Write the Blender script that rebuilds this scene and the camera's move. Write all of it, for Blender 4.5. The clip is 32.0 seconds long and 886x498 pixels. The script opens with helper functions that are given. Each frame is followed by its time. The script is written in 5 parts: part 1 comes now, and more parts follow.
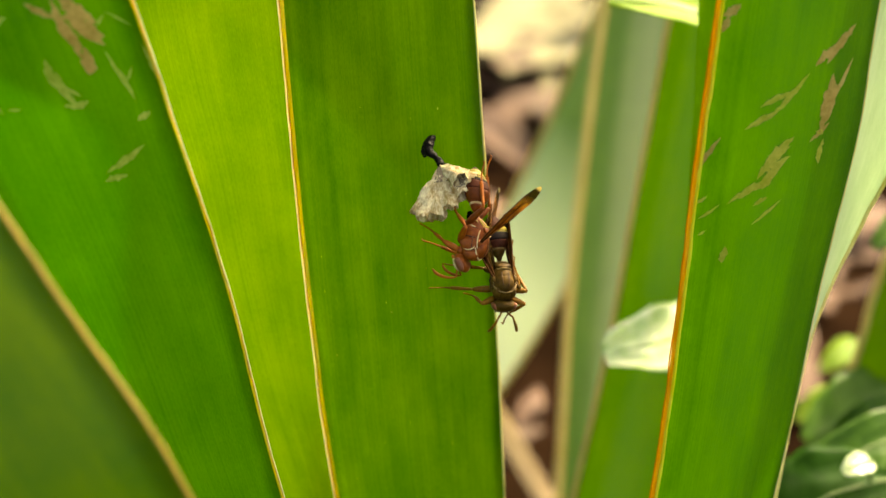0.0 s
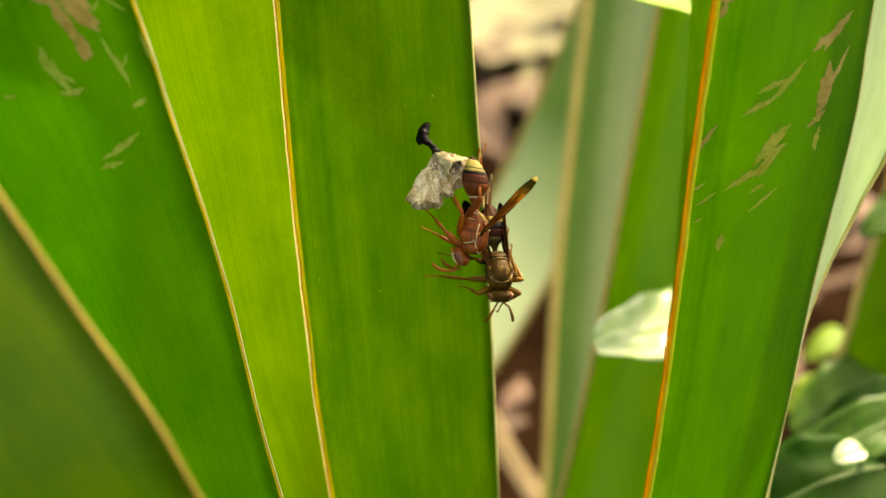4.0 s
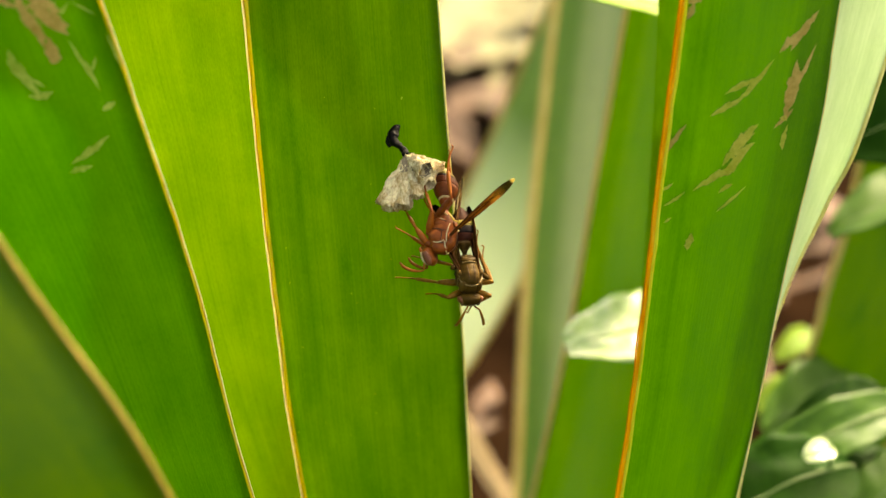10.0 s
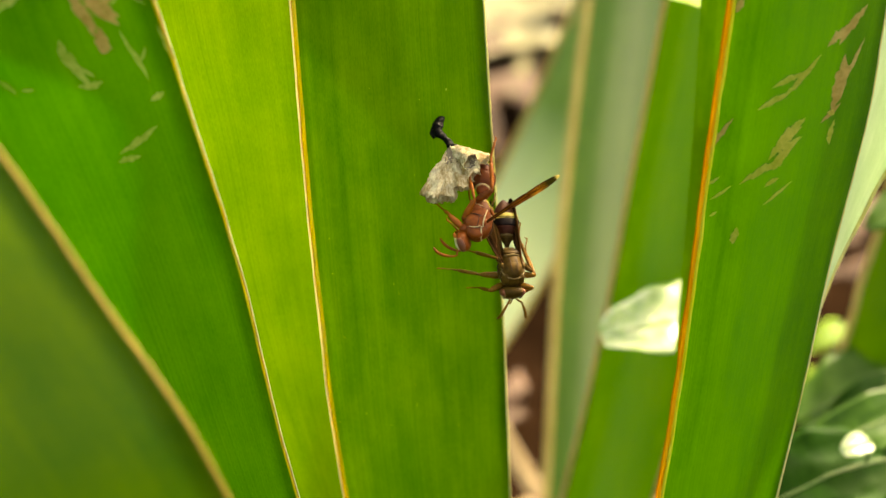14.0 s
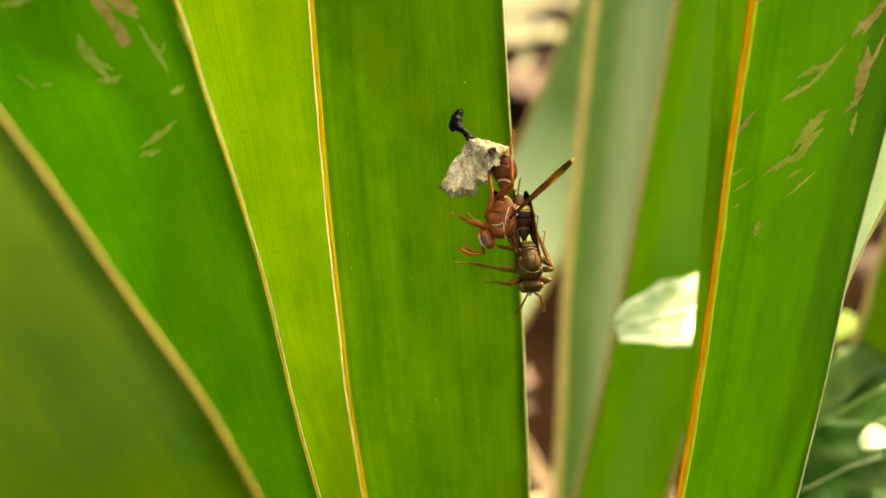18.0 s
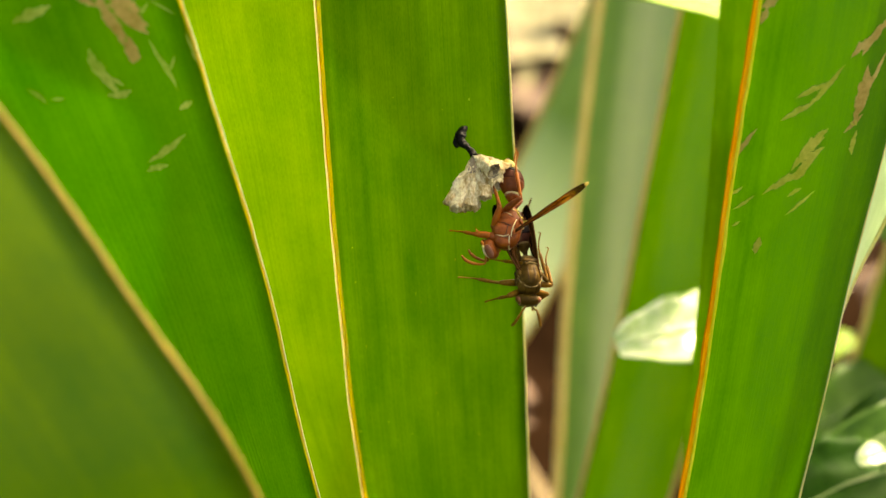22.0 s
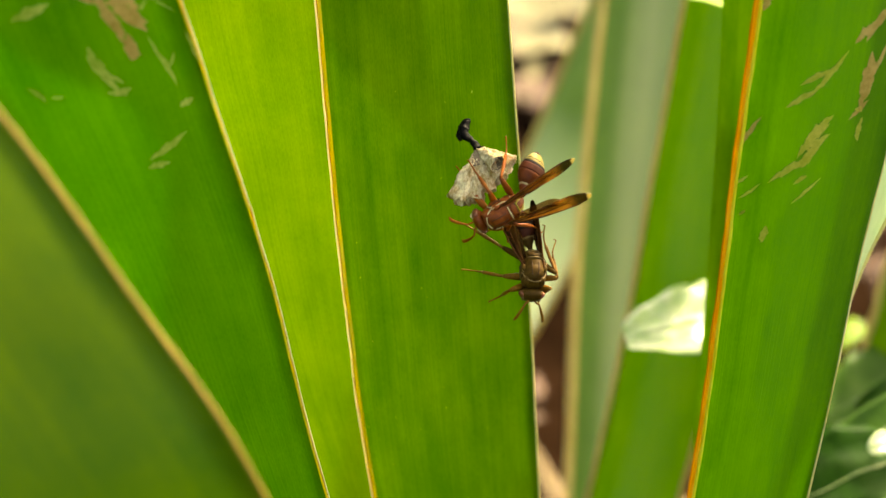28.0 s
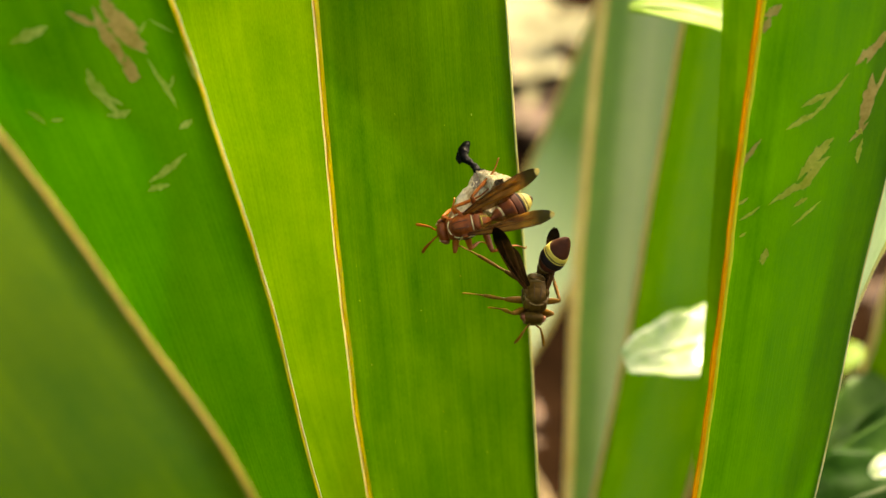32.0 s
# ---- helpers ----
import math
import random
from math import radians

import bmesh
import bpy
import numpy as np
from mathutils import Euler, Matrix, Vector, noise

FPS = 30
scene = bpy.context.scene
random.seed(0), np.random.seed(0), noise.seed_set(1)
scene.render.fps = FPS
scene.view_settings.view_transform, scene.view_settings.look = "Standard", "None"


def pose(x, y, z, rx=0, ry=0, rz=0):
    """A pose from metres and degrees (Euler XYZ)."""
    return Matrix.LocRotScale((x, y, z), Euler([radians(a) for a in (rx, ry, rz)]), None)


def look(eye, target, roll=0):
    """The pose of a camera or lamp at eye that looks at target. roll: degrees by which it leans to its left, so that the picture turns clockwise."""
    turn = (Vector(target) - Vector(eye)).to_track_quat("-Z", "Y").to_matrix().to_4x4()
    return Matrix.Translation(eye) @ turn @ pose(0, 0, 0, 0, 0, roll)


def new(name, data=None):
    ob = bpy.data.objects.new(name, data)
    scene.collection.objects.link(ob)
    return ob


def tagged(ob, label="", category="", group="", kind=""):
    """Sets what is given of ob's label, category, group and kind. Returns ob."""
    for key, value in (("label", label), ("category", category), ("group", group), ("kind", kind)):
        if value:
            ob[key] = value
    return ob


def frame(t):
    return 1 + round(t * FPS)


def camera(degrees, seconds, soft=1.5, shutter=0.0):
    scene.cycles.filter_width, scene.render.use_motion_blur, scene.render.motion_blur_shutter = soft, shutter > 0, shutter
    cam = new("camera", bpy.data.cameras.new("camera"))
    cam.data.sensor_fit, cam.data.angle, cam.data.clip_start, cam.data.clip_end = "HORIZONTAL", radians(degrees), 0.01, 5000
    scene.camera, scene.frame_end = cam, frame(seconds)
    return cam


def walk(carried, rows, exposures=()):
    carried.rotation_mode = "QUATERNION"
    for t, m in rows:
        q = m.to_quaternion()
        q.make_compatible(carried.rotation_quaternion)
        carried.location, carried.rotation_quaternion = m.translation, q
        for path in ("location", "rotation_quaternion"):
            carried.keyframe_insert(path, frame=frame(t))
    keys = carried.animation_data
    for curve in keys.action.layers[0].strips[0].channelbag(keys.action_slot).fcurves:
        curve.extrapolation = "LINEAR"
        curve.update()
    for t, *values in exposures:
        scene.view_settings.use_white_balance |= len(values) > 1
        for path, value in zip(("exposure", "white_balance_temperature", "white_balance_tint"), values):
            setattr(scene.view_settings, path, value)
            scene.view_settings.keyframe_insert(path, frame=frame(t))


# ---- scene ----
cam = camera(30, 32.0, soft=1.5)
cam.data.dof.use_dof = True
cam.data.dof.focus_distance = 0.228
cam.data.dof.aperture_fstop = 15.0

PATH = [
    (0.0, 0.00860, -0.21167, 0.26314, 64.922, 0.371, 2.013), (0.5, 0.00700, -0.21149, 0.26209, 65.105, 0.308, 1.494),
    (1.0, 0.00667, -0.21074, 0.26164, 64.953, 0.124, 1.680), (1.5, 0.00756, -0.20994, 0.26214, 64.725, 0.279, 1.904),
    (2.0, 0.00803, -0.21090, 0.26233, 64.717, 0.610, 1.840), (2.5, 0.00710, -0.21137, 0.26240, 64.719, 0.580, 1.462),
    (3.0, 0.00609, -0.21179, 0.26228, 64.702, 0.291, 1.230), (3.5, 0.00569, -0.21151, 0.26223, 64.649, 0.064, 1.254),
    (5.5, 0.00487, -0.21083, 0.26209, 64.853, 0.326, 0.660), (6.0, 0.00422, -0.21232, 0.26233, 64.978, 0.138, 0.703),
    (6.5, 0.00469, -0.21224, 0.26269, 65.038, 0.309, 0.766), (7.0, 0.00480, -0.21184, 0.26215, 65.178, 0.105, 0.587),
    (7.5, 0.00497, -0.21117, 0.26123, 65.216, 0.159, 0.366), (8.0, 0.00387, -0.21041, 0.26058, 64.885, 0.105, 0.111),
    (8.5, 0.00275, -0.21072, 0.26173, 64.337, 0.038, 0.327), (9.0, 0.00442, -0.21175, 0.26280, 64.263, 0.296, 0.894),
    (9.5, 0.00621, -0.21168, 0.26326, 64.388, 0.168, 0.593), (10.0, 0.00533, -0.21179, 0.26180, 64.869, 0.030, -0.022),
    (10.5, 0.00464, -0.21178, 0.26162, 64.829, -0.036, -0.128), (11.0, 0.00280, -0.21149, 0.26174, 64.745, 0.001, -0.033),
    (11.5, 0.00360, -0.21133, 0.26220, 64.569, 0.051, 0.492), (12.0, 0.00406, -0.21134, 0.26268, 64.501, 0.122, 0.513),
    (12.5, 0.00163, -0.21146, 0.26142, 64.797, 0.041, 0.059), (13.0, 0.00100, -0.21161, 0.26184, 64.631, 0.023, 0.418),
    (13.5, 0.00177, -0.21151, 0.26258, 64.372, -0.119, 0.720), (15.5, -0.00038, -0.21083, 0.26159, 64.550, -0.153, 0.410),
    (16.0, -0.00046, -0.20982, 0.26200, 64.299, -0.259, 0.583), (16.5, -0.00088, -0.20965, 0.26237, 64.296, -0.125, 0.591),
    (17.0, -0.00111, -0.21023, 0.26258, 64.349, 0.018, 0.556), (17.5, -0.00160, -0.21049, 0.26252, 64.299, 0.106, 0.427),
    (18.0, -0.00191, -0.21006, 0.26149, 64.250, 0.082, 0.407), (18.5, -0.00092, -0.21036, 0.26210, 64.075, -0.003, 0.447),
    (19.0, -0.00165, -0.21155, 0.26280, 64.110, -0.412, -0.085), (19.5, -0.00262, -0.21267, 0.26297, 64.323, -0.488, -0.172),
    (20.0, -0.00257, -0.21297, 0.26300, 64.403, -0.352, 0.026), (20.5, -0.00304, -0.21243, 0.26266, 64.557, -0.398, 0.083),
    (21.0, -0.00374, -0.21235, 0.26279, 64.736, -0.286, 0.153), (21.5, -0.00285, -0.21255, 0.26271, 64.790, -0.135, 0.455),
    (22.0, -0.00254, -0.21232, 0.26257, 64.770, -0.313, 0.548), (22.5, -0.00280, -0.21175, 0.26208, 64.819, -0.152, 0.415),
    (23.0, -0.00340, -0.21080, 0.26262, 64.540, -0.152, 0.328), (23.5, -0.00275, -0.21133, 0.26282, 64.589, -0.033, 0.348),
    (24.0, -0.00270, -0.21131, 0.26293, 64.597, -0.059, 0.030), (24.5, -0.00293, -0.21062, 0.26197, 64.581, -0.289, -0.132),
    (26.5, -0.00156, -0.21166, 0.26137, 63.901, 0.246, -0.714), (27.0, -0.00157, -0.21274, 0.26122, 64.533, 0.640, 0.011),
    (27.5, -0.00169, -0.21225, 0.26169, 64.560, 0.402, 0.351), (28.0, -0.00166, -0.21149, 0.26181, 64.633, 0.651, 0.521),
    (28.5, -0.00093, -0.21175, 0.26202, 64.652, 0.639, 0.575), (29.0, -0.00130, -0.21282, 0.26146, 64.975, 0.704, 0.120),
    (29.5, -0.00258, -0.21306, 0.26141, 65.067, 0.576, -0.010), (30.0, -0.00210, -0.21313, 0.26167, 65.142, 0.408, 0.468),
    (30.5, -0.00155, -0.21332, 0.26214, 65.238, 0.674, 0.441), (31.0, -0.00253, -0.21275, 0.26212, 65.515, 0.492, 0.202),
    (31.5, -0.00235, -0.21209, 0.26130, 65.722, 0.517, 0.375), (32.0, -0.00213, -0.21108, 0.26109, 65.543, 0.645, 0.389),
]
walk(cam, [(r[0], pose(*r[1:])) for r in PATH], [(t, e + 0.11, 9900 + 450 * max(0.0, 1 - abs(t - 20) / 9), 5) for t, e in ((0.0, 2.44), (1.5, 2.40), (3.0, 2.38), (7.0, 2.41), (9.0, 2.50), (12.0, 2.50), (14.0, 2.51), (18.0, 2.57), (22.0, 2.59), (26.0, 2.55), (28.0, 2.52), (30.0, 2.44), (31.0, 2.48), (32.0, 2.45))])

# ---- light ----
SUN_DIR = Vector((0.42, 0.62, 0.78)).normalized()   # towards the sun
world = bpy.data.worlds.new("sky")
scene.world = world
world.use_nodes = True
wn = world.node_tree
sky = wn.nodes.new("ShaderNodeTexSky")
sky.sky_type = "NISHITA"
sky.sun_disc = False
sky.air_density, sky.dust_density, sky.ozone_density = 0.7, 5.0, 0.4
sky.sun_elevation = math.asin(SUN_DIR.z)
sky.sun_rotation = math.atan2(SUN_DIR.x, SUN_DIR.y)
wn.links.new(sky.outputs[0], wn.nodes["Background"].inputs[0])
wn.nodes["Background"].inputs[1].default_value = 0.15
sun = new("sun", bpy.data.lights.new("sun", "SUN"))
sun.data.energy = 2.2
sun.data.angle = radians(0.6)
sun.data.color = (1.0, 0.95, 0.85)
sun.matrix_world = look(SUN_DIR * 3, (0, 0, 0))

MM = 0.001


# ---- materials ----
def nodes_of(name):
    m = bpy.data.materials.new(name)
    m.use_nodes = True
    t = m.node_tree
    return m, t, t.nodes["Principled BSDF"], t.nodes["Material Output"]


def add(t, kind, **inputs):
    n = t.nodes.new(kind)
    for k, v in inputs.items():
        n.inputs[k.replace("_", " ")].default_value = v
    return n


def ramp(t, fac, *stops):
    r = t.nodes.new("ShaderNodeValToRGB")
    while len(r.color_ramp.elements) < len(stops):
        r.color_ramp.elements.new(0.5)
    for e, (p, c) in zip(r.color_ramp.elements, stops):
        e.position, e.color = p, (*c, 1)
    t.links.new(fac, r.inputs[0])
    return r.outputs[0]


def mixed(t, fac, a, b, mode="MIX"):
    m = t.nodes.new("ShaderNodeMix")
    m.data_type, m.blend_type = "RGBA", mode
    for sock, v in ((m.inputs[0], fac), (m.inputs[6], a), (m.inputs[7], b)):
        if isinstance(v, bpy.types.NodeSocket):
            t.links.new(v, sock)
        else:
            sock.default_value = v if isinstance(v, float) else (*v, 1)
    return m.outputs[2]


def scaled_noise(t, vec, scale, detail=3.0, rough=0.5, stretch=(1, 1, 1)):
    mp = t.nodes.new("ShaderNodeMapping")
    mp.inputs["Scale"].default_value = stretch
    t.links.new(vec, mp.inputs[0])
    n = add(t, "ShaderNodeTexNoise", Scale=scale, Detail=detail, Roughness=rough)
    t.links.new(mp.outputs[0], n.inputs["Vector"])
    return n.outputs[0]


def bumped(t, bsdf, height, strength=0.3, distance=0.0002):
    b = add(t, "ShaderNodeBump", Strength=strength, Distance=distance)
    t.links.new(height, b.inputs["Height"])
    for n in bsdf:
        t.links.new(b.outputs[0], n.inputs["Normal"])


def blade_material(name, deep, light, through_deep, through_light, gloss=0.5, share=0.55, bloom=0.0, sheen_band=None, foot=None):
    """A strap leaf: lengthwise veins and streaks (UV in millimetres), light that shines through."""
    m, t, p, out = nodes_of(name)
    uv = t.nodes.new("ShaderNodeUVMap").outputs[0]
    fine = scaled_noise(t, uv, 1.0, 3, 0.6, (4.2, 0.02, 1))
    broad = scaled_noise(t, uv, 1.0, 2, 0.5, (0.30, 0.010, 1))
    spots = scaled_noise(t, uv, 1.0, 4, 0.6, (0.35, 0.09, 1))
    grain = scaled_noise(t, uv, 1.0, 2, 0.5, (14, 1.4, 1))
    lines = scaled_noise(t, uv, 1.0, 2, 0.5, (1.7, 0.008, 1))
    cloud = scaled_noise(t, uv, 1.0, 5, 0.65, (0.16, 0.06, 1))
    veins = scaled_noise(t, uv, 1.0, 1, 0.5, (3.4, 0.002, 1))
    mixf = mixed(t, 0.40, fine, lines)
    mixf = mixed(t, 0.32, mixf, veins)
    mixf = mixed(t, 0.10, mixf, broad)
    mixf = mixed(t, 0.30, mixf, spots)
    mixf = mixed(t, 0.42, mixf, cloud)
    mixf = mixed(t, 0.22, mixf, grain)
    base = ramp(t, mixf, (0.41, deep), (0.59, light))
    shine = ramp(t, mixf, (0.40, through_deep), (0.60, through_light))
    # lengthwise pale band paints the blade's sheen into the base colour
    if sheen_band:
        sep = t.nodes.new("ShaderNodeSeparateXYZ")
        t.links.new(uv, sep.inputs[0])
        half = t.nodes.new("ShaderNodeMath")
        half.operation = "MULTIPLY"
        half.inputs[1].default_value = 1 / 26
        t.links.new(sep.outputs[0], half.inputs[0])
        pale = mixed(t, 0.12, half.outputs[0], broad)
        base = mixed(t, ramp(t, pale, (0.02, (0, 0, 0)), (0.22, (0.1, 0.1, 0.1)), (0.40, (1, 1, 1)), (0.62, (0.8, 0.8, 0.8)), (0.85, (0.2, 0.2, 0.2))), base, sheen_band)
    if foot:
        # sunlight on the lower end is painted: colour pales towards the base
        sep = t.nodes.new("ShaderNodeSeparateXYZ")
        t.links.new(uv, sep.inputs[0])
        reach = t.nodes.new("ShaderNodeMath")
        reach.operation = "MULTIPLY"
        reach.inputs[1].default_value = 1 / 300
        t.links.new(sep.outputs[1], reach.inputs[0])
        sunlit_foot = ramp(t, reach.outputs[0], (0.27, (1, 1, 1)), (0.44, (0, 0, 0)))
        base, shine = mixed(t, sunlit_foot, base, foot), mixed(t, sunlit_foot, shine, foot)
    t.links.new(base, p.inputs["Base Color"])
    p.inputs["Roughness"].default_value = gloss
    p.inputs["Specular IOR Level"].default_value = 0.14
    if bloom:
        p.inputs["Sheen Weight"].default_value = bloom
    tr = t.nodes.new("ShaderNodeBsdfTranslucent")
    t.links.new(shine, tr.inputs[0])
    mx = t.nodes.new("ShaderNodeMixShader")
    mx.inputs[0].default_value = share
    t.links.new(p.outputs[0], mx.inputs[1])
    t.links.new(tr.outputs[0], mx.inputs[2])
    t.links.new(mx.outputs[0], out.inputs[0])
    bumped(t, (p, tr), fine, 0.5, 0.00012)
    return m


def plain_material(name, dark, light, rough=0.5, scale=900.0, metal=0.0, coat=0.0, bump=0.3, translucent=0.0, spec=0.5, stretch=(1, 1, 1), spread=0.17):
    m, t, p, out = nodes_of(name)
    at = t.nodes.new("ShaderNodeTexCoord").outputs["Object"]
    a = scaled_noise(t, at, scale, 4, 0.6, stretch)
    b = scaled_noise(t, at, scale * 0.17, 2, 0.5, stretch)
    f = mixed(t, 0.5, a, b)
    t.links.new(ramp(t, f, (0.5 - spread, dark), (0.5 + spread, light)), p.inputs["Base Color"])
    p.inputs["Roughness"].default_value = rough
    p.inputs["Metallic"].default_value = metal
    p.inputs["Coat Weight"].default_value = coat
    p.inputs["Coat Roughness"].default_value = 0.18
    p.inputs["Specular IOR Level"].default_value = spec
    bumped(t, (p,), a, bump, 0.12 / scale)
    if translucent:
        tr = t.nodes.new("ShaderNodeBsdfTranslucent")
        t.links.new(ramp(t, f, (0.33, dark), (0.67, light)), tr.inputs[0])
        mx = t.nodes.new("ShaderNodeMixShader")
        mx.inputs[0].default_value = translucent
        t.links.new(p.outputs[0], mx.inputs[1])
        t.links.new(tr.outputs[0], mx.inputs[2])
        t.links.new(mx.outputs[0], out.inputs[0])
    return m


def wing_material(name, dark, light, clear, rough=0.25, smoky=True, span=0.0112, rim=True):
    """A folded wing along its own -x, span metres long: amber, a smoky zone near the end and a pale rim."""
    m, t, p, out = nodes_of(name)
    at = t.nodes.new("ShaderNodeTexCoord").outputs["Object"]
    a = scaled_noise(t, at, 900, 3, 0.5, (0.25, 1, 1))
    tint = ramp(t, a, (0.35, dark), (0.65, light))
    if smoky:
        sep = t.nodes.new("ShaderNodeSeparateXYZ")
        t.links.new(at, sep.inputs[0])
        far = t.nodes.new("ShaderNodeMath")
        far.operation = "MULTIPLY"
        far.inputs[1].default_value = -1 / span
        t.links.new(sep.outputs[0], far.inputs[0])
        end = mixed(t, 0.10, far.outputs[0], a)
        tint = mixed(t, ramp(t, end, (0.66, (0, 0, 0)), (0.80, (1, 1, 1))), tint, (0.006, 0.004, 0.002))
        if rim:
            tint = mixed(t, ramp(t, end, (0.90, (0, 0, 0)), (0.925, (1, 1, 1))), tint, (0.50, 0.46, 0.20))
    t.links.new(tint, p.inputs["Base Color"])
    p.inputs["Roughness"].default_value = rough
    p.inputs["Specular IOR Level"].default_value = 0.0 if clear < 0.2 else 0.1
    tr = t.nodes.new("ShaderNodeBsdfTranslucent")
    t.links.new(tint, tr.inputs[0])
    m1 = t.nodes.new("ShaderNodeMixShader")
    m1.inputs[0].default_value = 0.4
    t.links.new(p.outputs[0], m1.inputs[1])
    t.links.new(tr.outputs[0], m1.inputs[2])
    see = t.nodes.new("ShaderNodeBsdfTransparent")
    see.inputs[0].default_value = (*[min(1, c * 3 + 0.3) for c in light], 1)
    m2 = t.nodes.new("ShaderNodeMixShader")
    m2.inputs[0].default_value = clear
    t.links.new(m1.outputs[0], m2.inputs[1])
    t.links.new(see.outputs[0], m2.inputs[2])
    t.links.new(m2.outputs[0], out.inputs[0])
    bumped(t, (p,), a, 0.4, 0.00008)
    return m


BLADE = blade_material("leaf green", (0.025, 0.096, 0.001), (0.092, 0.200, 0.002), (0.16, 0.40, 0.001), (0.40, 0.60, 0.002), share=0.40)
BLADE_SUN = blade_material("leaf yellow green", (0.066, 0.150, 0.001), (0.135, 0.250, 0.002), (0.30, 0.53, 0.001), (0.55, 0.74, 0.002), share=0.44)
BLADE_DARK = blade_material("leaf deep green", (0.026, 0.105, 0.003), (0.078, 0.205, 0.006), (0.15, 0.40, 0.002), (0.32, 0.59, 0.004), share=0.40, sheen_band=(0.062, 0.170, 0.010))
# green lightened to make up for the shade that neighbouring blades cast
BLADE_LEFT = blade_material("leaf lightened green", (0.046, 0.205, 0.001), (0.125, 0.345, 0.002), (0.14, 0.52, 0.001), (0.28, 0.70, 0.002), share=0.38)
BLADE_NEAR = blade_material("leaf olive green", (0.031, 0.103, 0.001), (0.112, 0.198, 0.003), (0.16, 0.37, 0.001), (0.36, 0.56, 0.002), share=0.30)
BLADE_BACK = blade_material("leaf green with grey sheen", (0.031, 0.106, 0.003), (0.094, 0.202, 0.008), (0.18, 0.42, 0.002), (0.36, 0.56, 0.004), share=0.38, sheen_band=(0.105, 0.185, 0.040))
# whitened blade: the sunlight on it is part of the colour
BLADE_LIT_STRIP = blade_material("leaf with painted sunlight", (0.40, 0.50, 0.28), (0.60, 0.68, 0.46), (0.52, 0.68, 0.40), (0.70, 0.82, 0.56), gloss=0.5, share=0.5)
BLADE_GREY = blade_material("leaf grey green", (0.045, 0.13, 0.012), (0.105, 0.205, 0.030), (0.14, 0.32, 0.03), (0.28, 0.46, 0.07), gloss=0.45, share=0.32, sheen_band=(0.29, 0.35, 0.16))
BLADE_PALE = blade_material("leaf pale green", (0.075, 0.135, 0.028), (0.14, 0.22, 0.060), (0.20, 0.36, 0.08), (0.38, 0.56, 0.18), gloss=0.5, share=0.4, foot=(0.74, 0.80, 0.52))
MARGIN = plain_material("leaf margin gold", (0.96, 0.72, 0.02), (1.0, 0.92, 0.16), 0.7, 1800, bump=0.4, translucent=0.7, spec=0.04, stretch=(1, 1, 0.15))
MARGIN_CORE = plain_material("leaf margin cream rim", (0.92, 0.78, 0.36), (1.0, 0.93, 0.62), 0.6, 1800, bump=0.4, translucent=0.4, spec=0.15, stretch=(1, 1, 0.15))
MARGIN_RUST = plain_material("leaf margin rust", (0.84, 0.36, 0.006), (1.0, 0.70, 0.06), 0.7, 1500, bump=0.4, translucent=0.55, spec=0.04, stretch=(1, 1, 0.15))
MARGIN_YELLOW = plain_material("leaf margin yellow", (0.78, 0.72, 0.02), (1.0, 0.95, 0.12), 0.7, 1500, spec=0.04, bump=0.4, translucent=0.55, stretch=(1, 1, 0.15))
MARGIN_PALE = plain_material("leaf margin pale", (0.52, 0.48, 0.12), (0.80, 0.76, 0.34), 0.7, 1500, spec=0.05, bump=0.4, translucent=0.3, stretch=(1, 1, 0.15))
MARGIN_TAN = plain_material("leaf margin tan", (0.44, 0.32, 0.09), (0.64, 0.50, 0.18), 0.7, 900, spec=0.05, bump=0.4, translucent=0.3, stretch=(1, 1, 0.15))
MARGIN_OLIVE = plain_material("leaf margin olive", (0.28, 0.20, 0.025), (0.46, 0.34, 0.05), 0.6, 900, bump=0.4, translucent=0.4, stretch=(1, 1, 0.15))
THREAD = plain_material("leaf edge thread", (0.36, 0.15, 0.010), (0.74, 0.38, 0.03), 0.7, 1500, translucent=0.7, spec=0.04, stretch=(1, 1, 0.15))
SCAR = plain_material("scar tissue", (0.48, 0.52, 0.03), (0.82, 0.76, 0.15), 0.8, 1600, bump=0.3, translucent=0.62, spec=0.05)
SCAR_FAINT = plain_material("healed scar tissue", (0.32, 0.50, 0.03), (0.70, 0.76, 0.17), 0.8, 1600, bump=0.3, translucent=0.55, spec=0.05)
SCAR_BROWN = plain_material("dead leaf tissue", (0.44, 0.30, 0.05), (0.78, 0.58, 0.18), 0.85, 1300, bump=0.4, translucent=0.5, spec=0.05)
PAPER = plain_material("nest paper", (0.48, 0.31, 0.11), (1.0, 0.90, 0.58), 0.9, 2600, bump=1.0, translucent=0.4, spec=0.03, spread=0.10, stretch=(1.6, 1, 0.7))
PAPER_DARK = plain_material("weathered and shaded nest paper", (0.15, 0.10, 0.06), (0.36, 0.28, 0.18), 0.9, 1500, bump=1.0, spec=0.2)
STALK = plain_material("black nest resin", (0.001, 0.001, 0.001), (0.006, 0.005, 0.004), 0.55, 2500, bump=1.0, spec=0.06)
RED = plain_material("wasp red brown", (0.062, 0.013, 0.002), (0.275, 0.065, 0.009), 0.42, 1500, bump=0.5, spec=0.16)
ORANGE = plain_material("wasp orange leg", (0.19, 0.042, 0.004), (0.50, 0.140, 0.013), 0.45, 1200, bump=0.3, spec=0.2, translucent=0.25)
OCHRE = plain_material("wasp ochre leg", (0.07, 0.030, 0.003), (0.32, 0.145, 0.012), 0.45, 2000, bump=0.3, spec=0.15, translucent=0.2)
